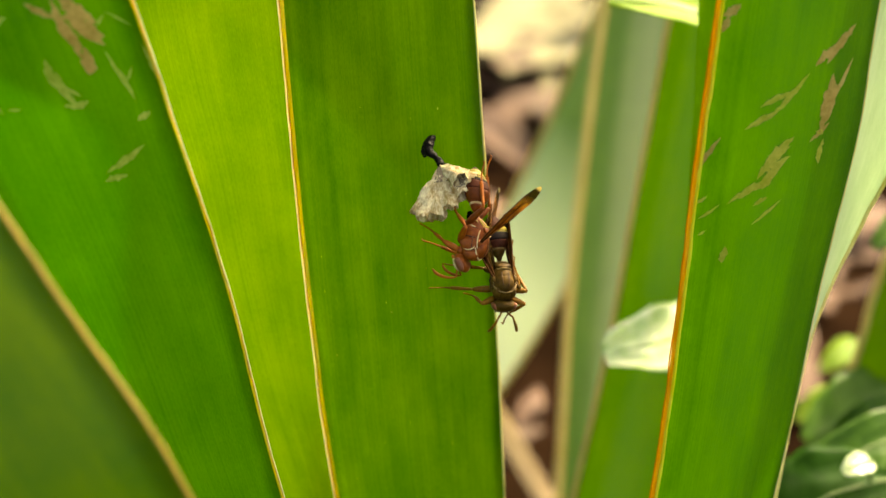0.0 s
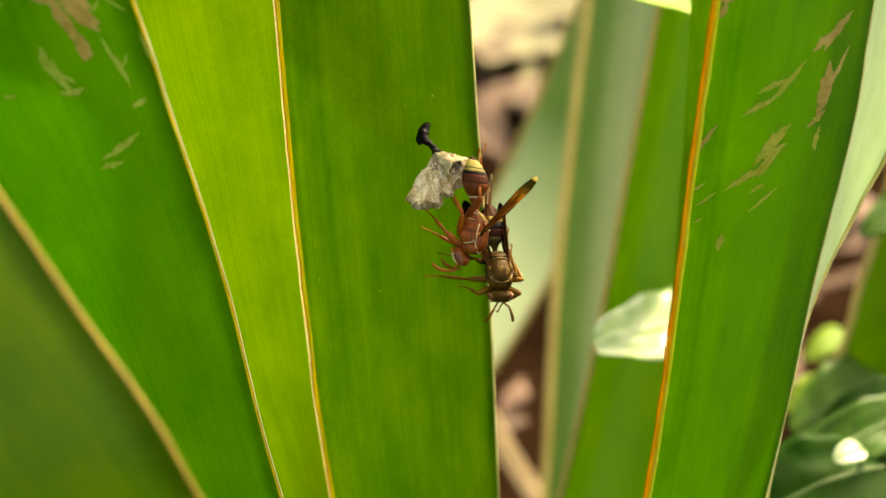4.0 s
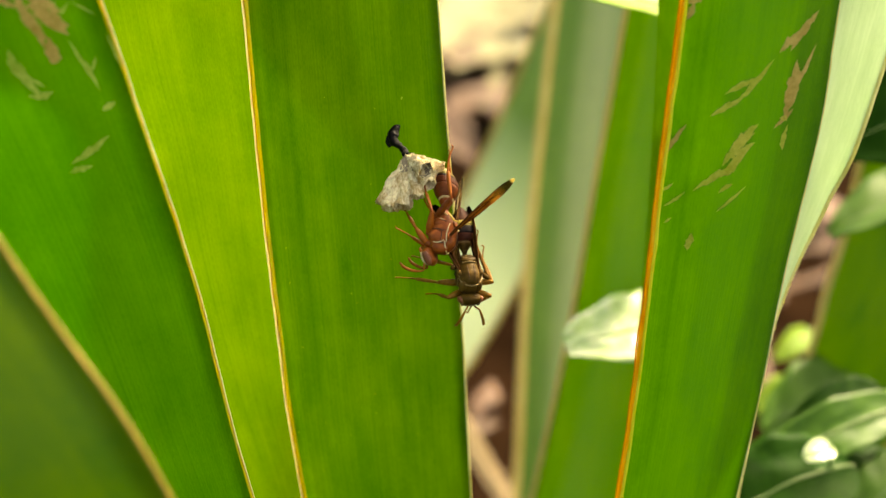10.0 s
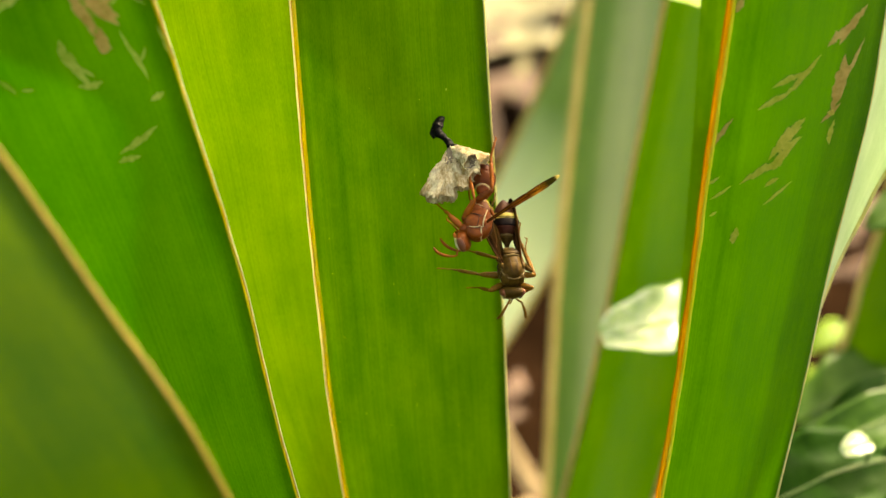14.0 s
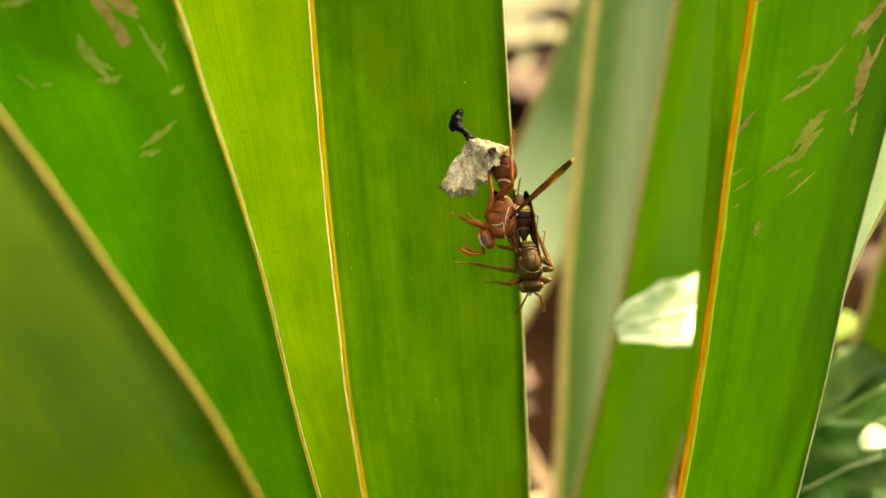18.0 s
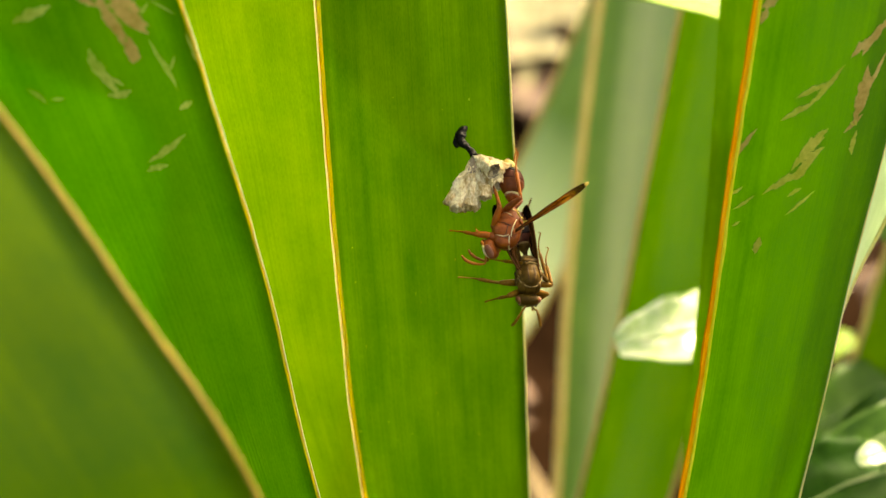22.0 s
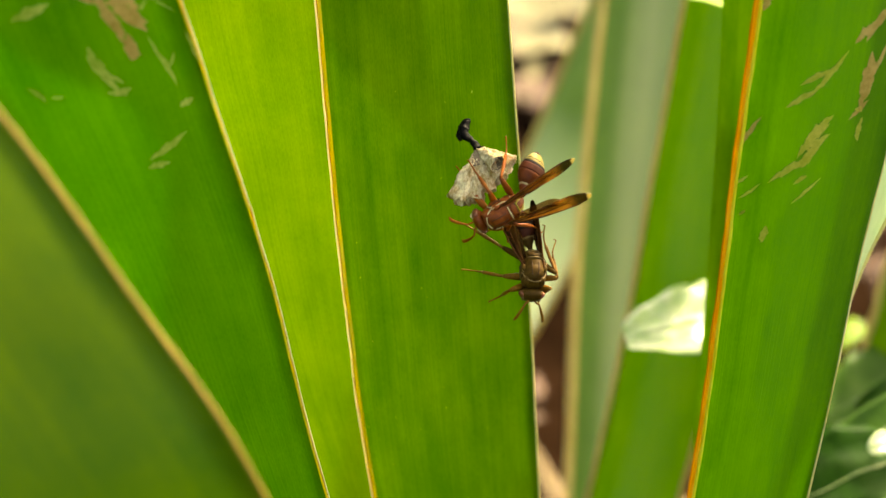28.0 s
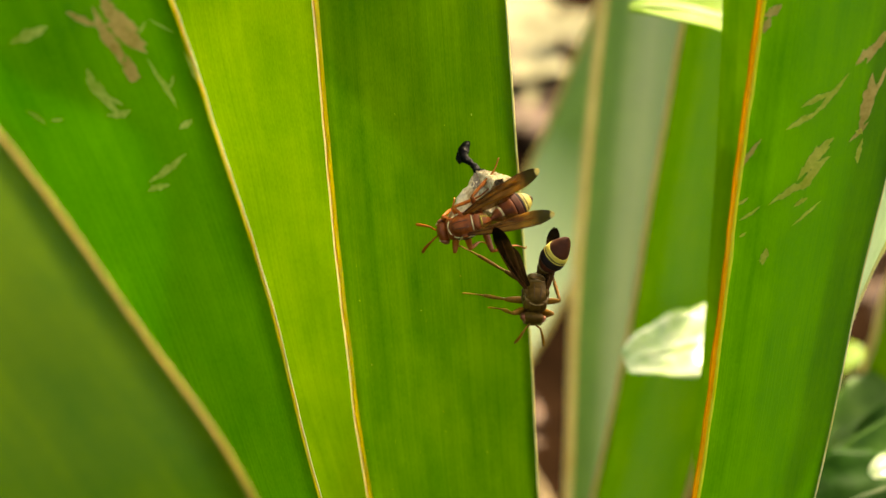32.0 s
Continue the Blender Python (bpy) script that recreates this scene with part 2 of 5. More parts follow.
BROWN = plain_material("wasp dark brown", (0.020, 0.009, 0.004), (0.060, 0.028, 0.012), 0.62, 3000, bump=1.0, spec=0.2)
OLIVE = plain_material("wasp olive brown", (0.018, 0.009, 0.001), (0.105, 0.056, 0.008), 0.5, 1300, bump=0.5, spec=0.06)
GASTER = plain_material("wasp gaster red", (0.045, 0.010, 0.002), (0.20, 0.050, 0.010), 0.42, 700, bump=0.4, spec=0.12)
REDBLACK = plain_material("wasp dark red brown", (0.018, 0.006, 0.003), (0.13, 0.032, 0.012), 0.5, 500, bump=0.3, spec=0.08)
DARKRED = plain_material("wasp dark red tip", (0.014, 0.006, 0.003), (0.070, 0.020, 0.008), 0.55, 500, bump=0.3, spec=0.06)
BLACK = plain_material("wasp black band", (0.006, 0.004, 0.003), (0.02, 0.012, 0.008), 0.5, 2200, spec=0.08)
CREAM = plain_material("wasp cream line", (0.38, 0.28, 0.11), (0.62, 0.52, 0.28), 0.5, 2500, bump=0.2, spec=0.2)
YELLOW_PALE = plain_material("wasp pale yellow rings", (0.36, 0.28, 0.07), (0.66, 0.56, 0.22), 0.5, 1800, bump=0.4, spec=0.2)
YELLOW = plain_material("wasp yellow band", (0.26, 0.20, 0.02), (0.48, 0.38, 0.06), 0.45, 1500, bump=0.3, spec=0.2)
YELLOW_DULL = plain_material("wasp dull yellow band", (0.24, 0.18, 0.03), (0.50, 0.40, 0.09), 0.5, 1800, bump=0.4, spec=0.2)
EYE = plain_material("wasp eye", (0.10, 0.030, 0.012), (0.20, 0.062, 0.024), 0.4, 5000, bump=0.2, spec=0.3)
DULL = plain_material("wasp dull yellow line", (0.10, 0.060, 0.015), (0.20, 0.13, 0.04), 0.5, 2500, bump=0.2, spec=0.2)
WING = wing_material("wing amber", (0.075, 0.028, 0.004), (0.36, 0.170, 0.032), 0.28, 0.35)
WING_BROWN = wing_material("wing dark amber", (0.016, 0.007, 0.002), (0.075, 0.040, 0.009), 0.12, 0.4, span=0.0096, rim=False)
WING_CLEAR = wing_material("wing clear", (0.05, 0.026, 0.006), (0.13, 0.075, 0.02), 0.72, 0.4, False)
WING_CLEAR_BROWN = wing_material("wing clear brown", (0.020, 0.010, 0.003), (0.06, 0.032, 0.009), 0.19, 0.5, False)
VEIN = plain_material("wing vein", (0.035, 0.012, 0.003), (0.09, 0.034, 0.008), 0.6, 2500, spec=0.04)
WEED = plain_material("weed leaf", (0.005, 0.030, 0.001), (0.017, 0.066, 0.004), 0.5, 260, bump=0.6, translucent=0.3, spec=0.04)
WEED_LIGHT = plain_material("weed leaf light", (0.020, 0.078, 0.004), (0.066, 0.160, 0.013), 0.42, 260, bump=0.7, translucent=0.4, spec=0.16)
# pale patches in the base colour stand for sun glare on the wet leaf
WEED_GLARE = plain_material("wet weed leaf with painted glare", (0.16, 0.32, 0.05), (0.54, 0.62, 0.34), 0.2, 330, coat=1.0, bump=1.0, translucent=0.3, spec=0.8, spread=0.11)
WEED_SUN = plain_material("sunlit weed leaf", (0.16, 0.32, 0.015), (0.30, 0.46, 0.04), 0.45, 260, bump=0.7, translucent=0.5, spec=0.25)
WEED_PALE = plain_material("pale weed leaf", (0.10, 0.21, 0.012), (0.20, 0.32, 0.03), 0.5, 260, bump=0.7, translucent=0.4, spec=0.1)
STEM = plain_material("weed stem", (0.06, 0.12, 0.02), (0.14, 0.22, 0.05), 0.5, 500)
STRAW = plain_material("dry straw", (0.20, 0.13, 0.055), (0.40, 0.29, 0.145), 0.7, 300, bump=0.6, translucent=0.15, stretch=(1, 1, 0.3))
LITTER = plain_material("dead leaf litter", (0.026, 0.010, 0.002), (0.090, 0.036, 0.010), 0.8, 120, bump=0.8, translucent=0.15)
PALE_LITTER = plain_material("bleached leaf litter", (0.10, 0.092, 0.036), (0.20, 0.185, 0.088), 0.8, 120, bump=0.8, translucent=0.15)
SOIL = plain_material("soil", (0.002, 0.001, 0.0005), (0.014, 0.007, 0.0035), 0.95, 45, bump=1.0, spec=0.0)


# ---- mesh helpers ----
def mesh_of(name, verts, faces, mat, smooth=True, uvs=None):
    me = bpy.data.meshes.new(name)
    me.from_pydata([tuple(v) for v in verts], [], faces)
    me.materials.append(mat)
    if smooth:
        me.polygons.foreach_set("use_smooth", [True] * len(me.polygons))
    if uvs is not None:
        layer = me.uv_layers.new(name="UVMap")
        for loop in me.loops:
            layer.data[loop.index].uv = uvs[loop.vertex_index]
    me.update()
    return me


def part(name, geo, mat, parent, label="", uvs=None, smooth=True):
    """One mesh under a thing or a part. geo: (verts, faces) in metres in the parent's space."""
    ob = new(name, mesh_of(name, geo[0], geo[1], mat, smooth, uvs))
    ob.parent = parent
    return tagged(ob, label)


def empty(name, label, category, group="", at=(0, 0, 0)):
    ob = new(name)
    ob.empty_display_size = 0.01
    ob.location = at
    return tagged(ob, label, category, group)


def spline(points, n):
    """Catmull-Rom through the points, n samples."""
    p = np.array(points, float)
    p = np.vstack([2 * p[0] - p[1], p, 2 * p[-1] - p[-2]])
    k = len(p) - 3
    out = []
    for s in np.linspace(0, k, n):
        i = min(int(s), k - 1)
        u = s - i
        a, b, c, d = p[i:i + 4]
        out.append(0.5 * (2 * b + (c - a) * u + (2 * a - 5 * b + 4 * c - d) * u * u + (3 * b - a - 3 * c + d) * u ** 3))
    return np.array(out)


def tube(points, radii, n=8, samples=0, flat=1.0):
    """A round, tapered tube along a curve, in metres, closed at both ends."""
    pts = spline(points, samples) if samples else np.array(points, float)
    rad = np.interp(np.linspace(0, 1, len(pts)), np.linspace(0, 1, len(radii)), radii)
    verts, faces = [], []
    side = None
    for i, p in enumerate(pts):
        d = pts[min(i + 1, len(pts) - 1)] - pts[max(i - 1, 0)]
        d = d / (np.linalg.norm(d) + 1e-12)
        ref = side if side is not None else (np.array([0, 0, 1.0]) if abs(d[2]) < 0.9 else np.array([1.0, 0, 0]))
        a = ref - d * (ref @ d)
        a /= np.linalg.norm(a) + 1e-12
        side = a
        b = np.cross(d, a)
        for k in range(n):
            w = 2 * math.pi * k / n
            verts.append(p + rad[i] * (math.cos(w) * a + flat * math.sin(w) * b))
    m = len(pts)
    for i in range(m - 1):
        for k in range(n):
            faces.append((i * n + k, i * n + (k + 1) % n, (i + 1) * n + (k + 1) % n, (i + 1) * n + k))
    faces.append(tuple(range(n - 1, -1, -1)))
    faces.append(tuple((m - 1) * n + k for k in range(n)))
    return verts, faces


def loft(sections, n=20, steps=4, scale=MM):
    """A body along x from sections (x, half width, half height, z of the middle[, y of the middle])."""
    sec = spline([tuple(s) + (0.0,) * (5 - len(s)) for s in sections], (len(sections) - 1) * steps + 1)
    verts, faces = [], []
    for x, w, h, zc, yc in sec:
        for k in range(n):
            a = 2 * math.pi * k / n
            verts.append((x * scale, (yc + max(w, 0.01) * math.cos(a)) * scale, (zc + max(h, 0.01) * math.sin(a)) * scale))
    m = len(sec)
    for i in range(m - 1):
        for k in range(n):
            faces.append((i * n + k, (i + 1) * n + k, (i + 1) * n + (k + 1) % n, i * n + (k + 1) % n))
    faces.append(tuple(range(n)))
    faces.append(tuple((m - 1) * n + k for k in range(n - 1, -1, -1)))
    return verts, faces


def joined(*geos):
    verts, faces = [], []
    for v, f in geos:
        o = len(verts)
        verts += list(v)
        faces += [tuple(i + o for i in q) for q in f]
    return verts, faces


# ---- ground ----
def ground():
    ticks = sorted({round(s * v, 4) for v in [0, .02, .05, .08, .11, .14, .17, .2, .24, .28, .32, .36, .4, .45, .5, .55, .6, .7, .8, .9, 1, 1.2, 1.5, 2, 3, 5, 9, 16, 30, 60, 120, 300] for s in (-1, 1)})
    verts, faces = [], []
    for y in ticks:
        for x in ticks:
            near = max(0.0, 1 - math.hypot(x, y) / 4)
            z = 0.012 * noise.noise((x * 9, y * 9, 3)) * near + 0.006 * noise.noise((x * 31, y * 31, 7)) * near - 0.008
            verts.append((x, y, z))
    n = len(ticks)
    for i in range(n - 1):
        for j in range(n - 1):
            faces.append((i * n + j, i * n + j + 1, (i + 1) * n + j + 1, (i + 1) * n + j))
    tagged(new("ground", mesh_of("ground", verts, faces, SOIL)), "dark brown garden soil under the plants", "ground", kind="structure")


ground()


# ---- strap leaves ----
class Strap:
    """A strap leaf between two edge lines (millimetres), from its base to its tip."""

    def __init__(self, left, right, bow, fold=0.0, n=64, across=14, thick=0.55):
        self.l, self.r = spline(left, n), spline(right, n)
        self.bow, self.fold, self.n, self.across, self.thick = bow, fold, n, across, thick

    def at(self, a, b, proud=0.0):
        """a: 0 at the left edge, 1 at the right; b: 0 at the base, 1 at the tip; proud: millimetres towards the viewer's side."""
        s = np.clip(b, 0, 1) * (self.n - 1)
        i = min(int(s), self.n - 2)
        u = s - i
        l, r = self.l[i] * (1 - u) + self.l[i + 1] * u, self.r[i] * (1 - u) + self.r[i + 1] * u
        along = (self.l[i + 1] + self.r[i + 1]) - (self.l[i] + self.r[i])
        nrm = np.cross(r - l, along)
        nrm = nrm / (np.linalg.norm(nrm) + 1e-9)
        width = np.linalg.norm(r - l)
        dip = self.bow * width * (4 * a * (1 - a)) + self.fold * width * (1 - abs(2 * a - 1))
        return l + (r - l) * a + nrm * (proud + dip)

    def find(self, x, z):
        """The a and b of the surface point at x and z."""
        best = None
        for b in np.linspace(0, 1, 160):
            for a in np.linspace(0, 1, 40):
                p = self.at(a, b)
                d = (p[0] - x) ** 2 + (p[2] - z) ** 2
                if best is None or d < best[0]:
                    best = (d, a, b)
        return best[1], best[2]

    def blade(self):
        n, m, h = self.n, self.across + 1, self.thick / 2
        verts, faces, uvs = [], [], []
        length = np.r_[0, np.cumsum(np.linalg.norm(np.diff((self.l + self.r) / 2, axis=0), axis=1))]
        for side in (h, -h):
            for i in range(n):
                for k in range(m):
                    a = k / (m - 1)
                    edge = min(1.0, 0.35 + 4 * min(a, 1 - a))
                    verts.append(self.at(a, i / (n - 1), side * edge) * MM)
                    uvs.append((a * 26, length[i]))
        o = n * m
        for i in range(n - 1):
            for k in range(m - 1):
                q = (i * m + k, i * m + k + 1, (i + 1) * m + k + 1, (i + 1) * m + k)
                faces.append(q[::-1])
                faces.append(tuple(j + o for j in q))
            faces.append((i * m, i * m + o, (i + 1) * m + o, (i + 1) * m)[::-1])
            e = i * m + m - 1
            faces.append((e, e + o, e + m + o, e + m))
        for row in (0, (n - 1) * m):
            for k in range(m - 1):
                faces.append((row + k, row + k + 1, row + k + 1 + o, row + k + o))
        return (verts, faces), uvs

    def edge(self, right, radius, wave=0.25, shift=0.0, proud=0.0):
        pts = []
        for i in range(self.n * 2):
            b = i / (self.n * 2 - 1)
            p = self.at(1.0 if right else 0.0, b, 0.25 * radius + proud) + np.array([shift if right else -shift, 0, 0])
            pts.append((p + wave * 0.3 * np.array([noise.noise((b * 40, 1.7 if right else 4.2, p[0])), 0, 0])) * MM)
        fade = [0.75] + [1.0] * 6 + [0.5]
        return tube(pts, [radius * MM * f for f in fade], 8)


def strap_leaf(plant, left, right, bow, blade, margins, radius=(0.5, 0.5), label="", **shape):
    s = Strap(left, right, bow, **shape)
    geo, uvs = s.blade()
    leaf = part("leaf", geo, blade, plant, label, uvs)
    for side, (mat, rad) in enumerate(zip(margins, radius)):
        if mat is MARGIN:
            part("margin", s.edge(side == 1, rad * 0.58, 0.3, rad * 0.05), MARGIN, leaf)
            part("margin_thread", s.edge(side == 1, rad * 0.15, 0.6, rad * 0.66, rad * 0.2), THREAD, leaf)
            part("margin_rim", s.edge(side == 1, rad * 0.30, 0.3, rad * 1.0), MARGIN_CORE, leaf)
        elif mat is MARGIN_RUST:
            part("margin", s.edge(side == 1, rad * 0.72), MARGIN_RUST, leaf)
            part("margin_stripe", s.edge(side == 1, rad * 0.62, 0.5, rad * -1.10, rad * 0.40), MARGIN_YELLOW, leaf)
            part("margin_thread", s.edge(side == 1, rad * 0.24, 0.5, rad * 0.85), THREAD, leaf)
            part("margin_thread", s.edge(side == 1, rad * 0.16, 0.5, rad * -0.45, rad * 0.3), THREAD, leaf)
        elif mat:
            part("margin", s.edge(side == 1, rad), mat, leaf)
    return leaf, s


def scar(leaf, s, x, z, length, width, angle, seed, mat=None):
    """An irregular patch of dead tissue on a leaf's near face, its middle at x and z, in millimetres."""
    rnd = random.Random(seed)
    a0, b0 = s.find(x, z)
    mid = s.at(a0, b0)
    da = (s.at(min(a0 + 0.04, 1), b0) - s.at(max(a0 - 0.04, 0), b0))
    db = (s.at(a0, min(b0 + 0.01, 1)) - s.at(a0, max(b0 - 0.01, 0)))
    n = np.cross(db, da)
    n /= np.linalg.norm(n)
    ex = np.array([1.0, 0, 0]) - n * n[0]
    ex /= np.linalg.norm(ex)
    ez = np.cross(ex, n)
    if ez[2] < 0:
        ez = -ez
    if n[1] > 0:
        n = -n
    c, si = math.cos(radians(angle)), math.sin(radians(angle))
    verts, faces = [], []
    flakes = 2 if width > 1.5 else 1
    k = 25
    for j in range(flakes):
        # flakes overlap in steps along the wound, each drawn out to a point
        shift = (j - (flakes - 1) / 2) / max(flakes, 2)
        size = rnd.uniform(0.65, 0.9) if flakes > 1 else 1.0
        bend, phase = rnd.uniform(-0.3, 0.3), rnd.uniform(0, 1)
        top, low = [], []
        for i in range(k):
            t = i / (k - 1) - 0.5
            half = width * (0.48 if flakes > 1 else 0.5) * (1 - (2 * abs(t)) ** 1.5) ** 0.9
            lean = width * (0.55 * shift + bend * (4 * t * t - 0.4)) + 0.03 * width * rnd.uniform(-1, 1)
            along = length * (t * size + 0.45 * shift)
            tooth = (3.0 * t + phase) % 1.0
            top.append((along, half * (0.65 + 0.55 * tooth + 0.12 * rnd.uniform(-1, 1)) + lean))
            low.append((along, -half * (1.1 - 0.45 * tooth + 0.12 * rnd.uniform(-1, 1)) + lean))
        ring = top + low[::-1]
        m, o = len(ring), len(verts)
        for h in (0.008 + 0.004 * j, -0.25):
            for u, w in ring:
                off = ex * (u * c - w * si) + ez * (u * si + w * c)
                aa = a0 + (off @ da) / (da @ da) * 0.08 if da @ da else a0
                bb = b0 + (off @ db) / (db @ db) * 0.02
                q = s.at(min(max(aa, 0.004), 0.996), bb, s.thick / 2 * min(1.0, 0.35 + 4 * min(max(aa, 0), max(1 - aa, 0))) + h)
                verts.append(q * MM)
        for i in range(k - 1):
            quad = (o + i, o + i + 1, o + m - 2 - i, o + m - 1 - i)
            faces += [quad, tuple(v + m for v in quad[::-1])]
        for i in range(m):
            faces.append((o + i, o + (i + 1) % m, o + (i + 1) % m + m, o + i + m)[::-1])
    part("scar", (verts, faces), mat or SCAR, leaf, smooth=False)


def front_plant():
    plant = empty("strap_leaf_plant", "rosette of upright green strap leaves with golden margins", "plant", at=(0, 0, 0))
    # the leaf that carries the nest
    leaf, s = strap_leaf(plant,
               [(2.8, -8.3, -6.0), (-5.9, -6.7, 64.1), (-15.6, -1.4, 122.7), (-18.6, 1.1, 152.3), (-20.1, 2.5, 175.8), (-21.2, 3.4, 200.8), (-22.0, 5.4, 224.0), (-36.5, 9.6, 259.2), (-40.9, 31.6, 363.2), (-39.4, 64.0, 472.8)],
               [(11.4, -3.7, -6.0), (12.1, -0.7, 64.2), (9.6, 6.2, 118.3), (8.0, 10.7, 147.7), (6.3, 13.7, 170.6), (4.4, 16.7, 197.0), (3.0, 18.8, 222.0), (-5.7, 22.0, 255.6), (-21.1, 37.9, 356.9), (-38.3, 64.3, 471.0)],
               0.05, BLADE, (MARGIN, MARGIN_PALE), (0.5, 0.18), "bright green strap leaf with golden margin carrying the nest")
    scar(leaf, s, -0.8, 180.6, 0.55, 0.22, 70, 51)
    rnd = random.Random(9)
    for k in range(16):
        scar(leaf, s, rnd.uniform(-17, 4), rnd.uniform(126, 196), rnd.uniform(0.15, 0.4), 0.14, rnd.uniform(50, 130), 60 + k, SCAR if k % 3 else SCAR_BROWN)
    # yellow-green leaf just behind it
    leaf, s = strap_leaf(plant,
               [(2.9, -1.3, -6.0), (-13.1, -3.1, 64.1), (-32.3, -1.6, 122.0), (-44.7, 0.0, 151.6), (-51.9, 1.4, 175.2), (-60.2, 3.2, 201.0), (-71.1, 16.8, 258.1), (-64.0, 49.0, 353.4), (-50.0, 83.0, 441.4)],
               [(13.5, 0.6, -6.0), (-1.7, 1.5, 64.3), (-14.8, 4.6, 122.0), (-17.9, 6.7, 151.4), (-19.3, 8.5, 174.7), (-20.8, 10.2, 199.6), (-23.6, 21.9, 256.5), (-31.1, 51.5, 351.2), (-40.7, 83.6, 440.3)],
               0.04, BLADE_SUN, (None, None), (0.4, 0.4), "sunlit yellow-green strap leaf glowing against the light")
    scar(leaf, s, *(-20.7, 191.5, 2.6, 0.3, 92, 71), SCAR_FAINT)
    # deep green leaf with scars, leaning to the left
    leaf, s = strap_leaf(plant,
               [(1.5, -19.6, -6.0), (-21.9, -25.5, 68.0), (-48.4, -29.0, 132.7), (-62.0, -29.8, 167.1), (-72.0, -30.3, 191.5), (-78.7, -29.9, 209.1), (-94.6, -25.5, 267.3), (-108.9, -8.8, 349.4), (-110.5, 9.8, 411.2)],
               [(10.7, -15.5, -6.0), (-7.4, -16.8, 68.0), (-21.6, -18.0, 134.0), (-27.4, -17.3, 166.2), (-33.0, -17.7, 190.5), (-37.0, -18.4, 207.2), (-54.2, -16.8, 264.4), (-86.9, -5.4, 345.9), (-108.3, 10.3, 409.8)],
               0.05, BLADE_LEFT, (MARGIN, MARGIN), (0.4, 0.34), "deep green strap leaf with pale chewed scars")
    for row in ((-44.7, 196.4, 6.4, 1.7, -82, 1), (-43.5, 193.6, 3.6, 1.0, 24, 2), (-44.0, 195.5, 2.1, 0.7, -29, 3), (-52.1, 194.5, 2.4, 1.0, -52, 4), (-50.7, 193.9, 1.8, 0.5, 20, 5), (-37.9, 185.5, 8.0, 0.9, 41, 6),
                (-39.2, 183.7, 3.5, 0.9, 26, 7), (-38.0, 196.2, 6.3, 0.9, -77, 8), (-37.3, 196.7, 2.6, 0.4, -118, 9), (-35.6, 190.8, 2.7, 0.8, 37, 10), (-34.5, 196.3, 5.8, 0.5, -86, 11), (-52.7, 204.3, 6.5, 1.3, 35, 12),
                (-39.9, 203.6, 2.2, 0.4, 54, 13), (-37.9, 203.7, 3.1, 0.3, -27, 14)):
        scar(leaf, s, *row, SCAR_FAINT)
    for row in ((-43.6, 202.6, 7.8, 1.6, -87, 61), (-41.8, 203.5, 7.0, 3.4, -81, 62), (-41.3, 198.6, 4.1, 1.8, 66, 63), (-46.3, 205.2, 3.3, 1.5, -26, 64)):
        scar(leaf, s, *row, SCAR_BROWN)
    # out-of-focus leaf close to the viewer
    strap_leaf(plant,
               [(4.8, -29.1, -6.0), (-26.4, -55.4, 60.0), (-48.0, -78.8, 120.7), (-62.0, -85.5, 153.2), (-73.6, -85.0, 178.7), (-87.2, -81.1, 206.8), (-108.2, -73.8, 246.1), (-128.2, -64.6, 289.5), (-144.8, -53.8, 329.3)],
               [(9.4, -25.7, -6.0), (-4.2, -46.9, 60.1), (-10.8, -70.1, 131.6), (-22.6, -71.7, 169.7), (-33.7, -66.7, 186.9), (-50.2, -60.3, 209.7), (-76.7, -58.8, 238.9), (-107.5, -57.2, 277.9), (-142.2, -52.9, 328.3)],
               0.012, BLADE_NEAR, (MARGIN_OLIVE, MARGIN_OLIVE), (0.3, 0.28), "dark green strap leaf arching close by, tan margin")
    # scarred leaf on the right with a rust margin
    leaf, s = strap_leaf(plant,
               [(8.3, -33.5, -6.0), (22.7, -21.8, 64.6), (30.5, -13.4, 132.0), (33.0, -9.8, 159.0), (34.4, -7.6, 178.8), (36.5, -5.3, 203.5), (41.9, 3.6, 262.0), (56.9, 27.3, 359.2), (76.8, 60.0, 460.0)],
               [(18.7, -28.9, -6.0), (37.0, -17.1, 65.0), (48.4, -9.2, 129.5), (53.2, -3.9, 161.3), (56.8, -0.8, 181.9), (58.5, 1.7, 201.5), (65.5, 9.3, 260.0), (73.5, 29.3, 356.3), (77.6, 60.1, 458.1)],
               0.05, BLADE_DARK, (MARGIN_RUST, MARGIN_PALE), (0.40, 0.16), "green strap leaf with rust-orange margin and tan scars")
    for row in ((42.6, 186.1, 4.4, 1.1, 20, 11), (46.2, 188.4, 7.1, 1.1, 48, 12), (44.4, 188.6, 4.6, 1.0, 15, 13), (41.7, 176.5, 6.2, 1.4, 15, 14), (44.9, 180.8, 5.7, 2.1, 42, 15), (44.9, 178.3, 4.5, 1.6, 35, 16),
                (44.3, 177.4, 3.1, 1.6, 34, 17), (43.3, 174.2, 2.0, 0.9, 14, 18), (44.3, 173.4, 4.2, 0.7, 32, 19), (51.2, 181.0, 3.7, 1.0, -82, 20), (51.2, 183.1, 1.6, 0.7, -30, 21), (35.4, 175.4, 1.7, 0.6, 21, 22),
                (36.2, 173.4, 2.9, 0.6, 27, 23), (35.3, 170.7, 1.1, 0.5, 24, 24)):
        scar(leaf, s, *row)
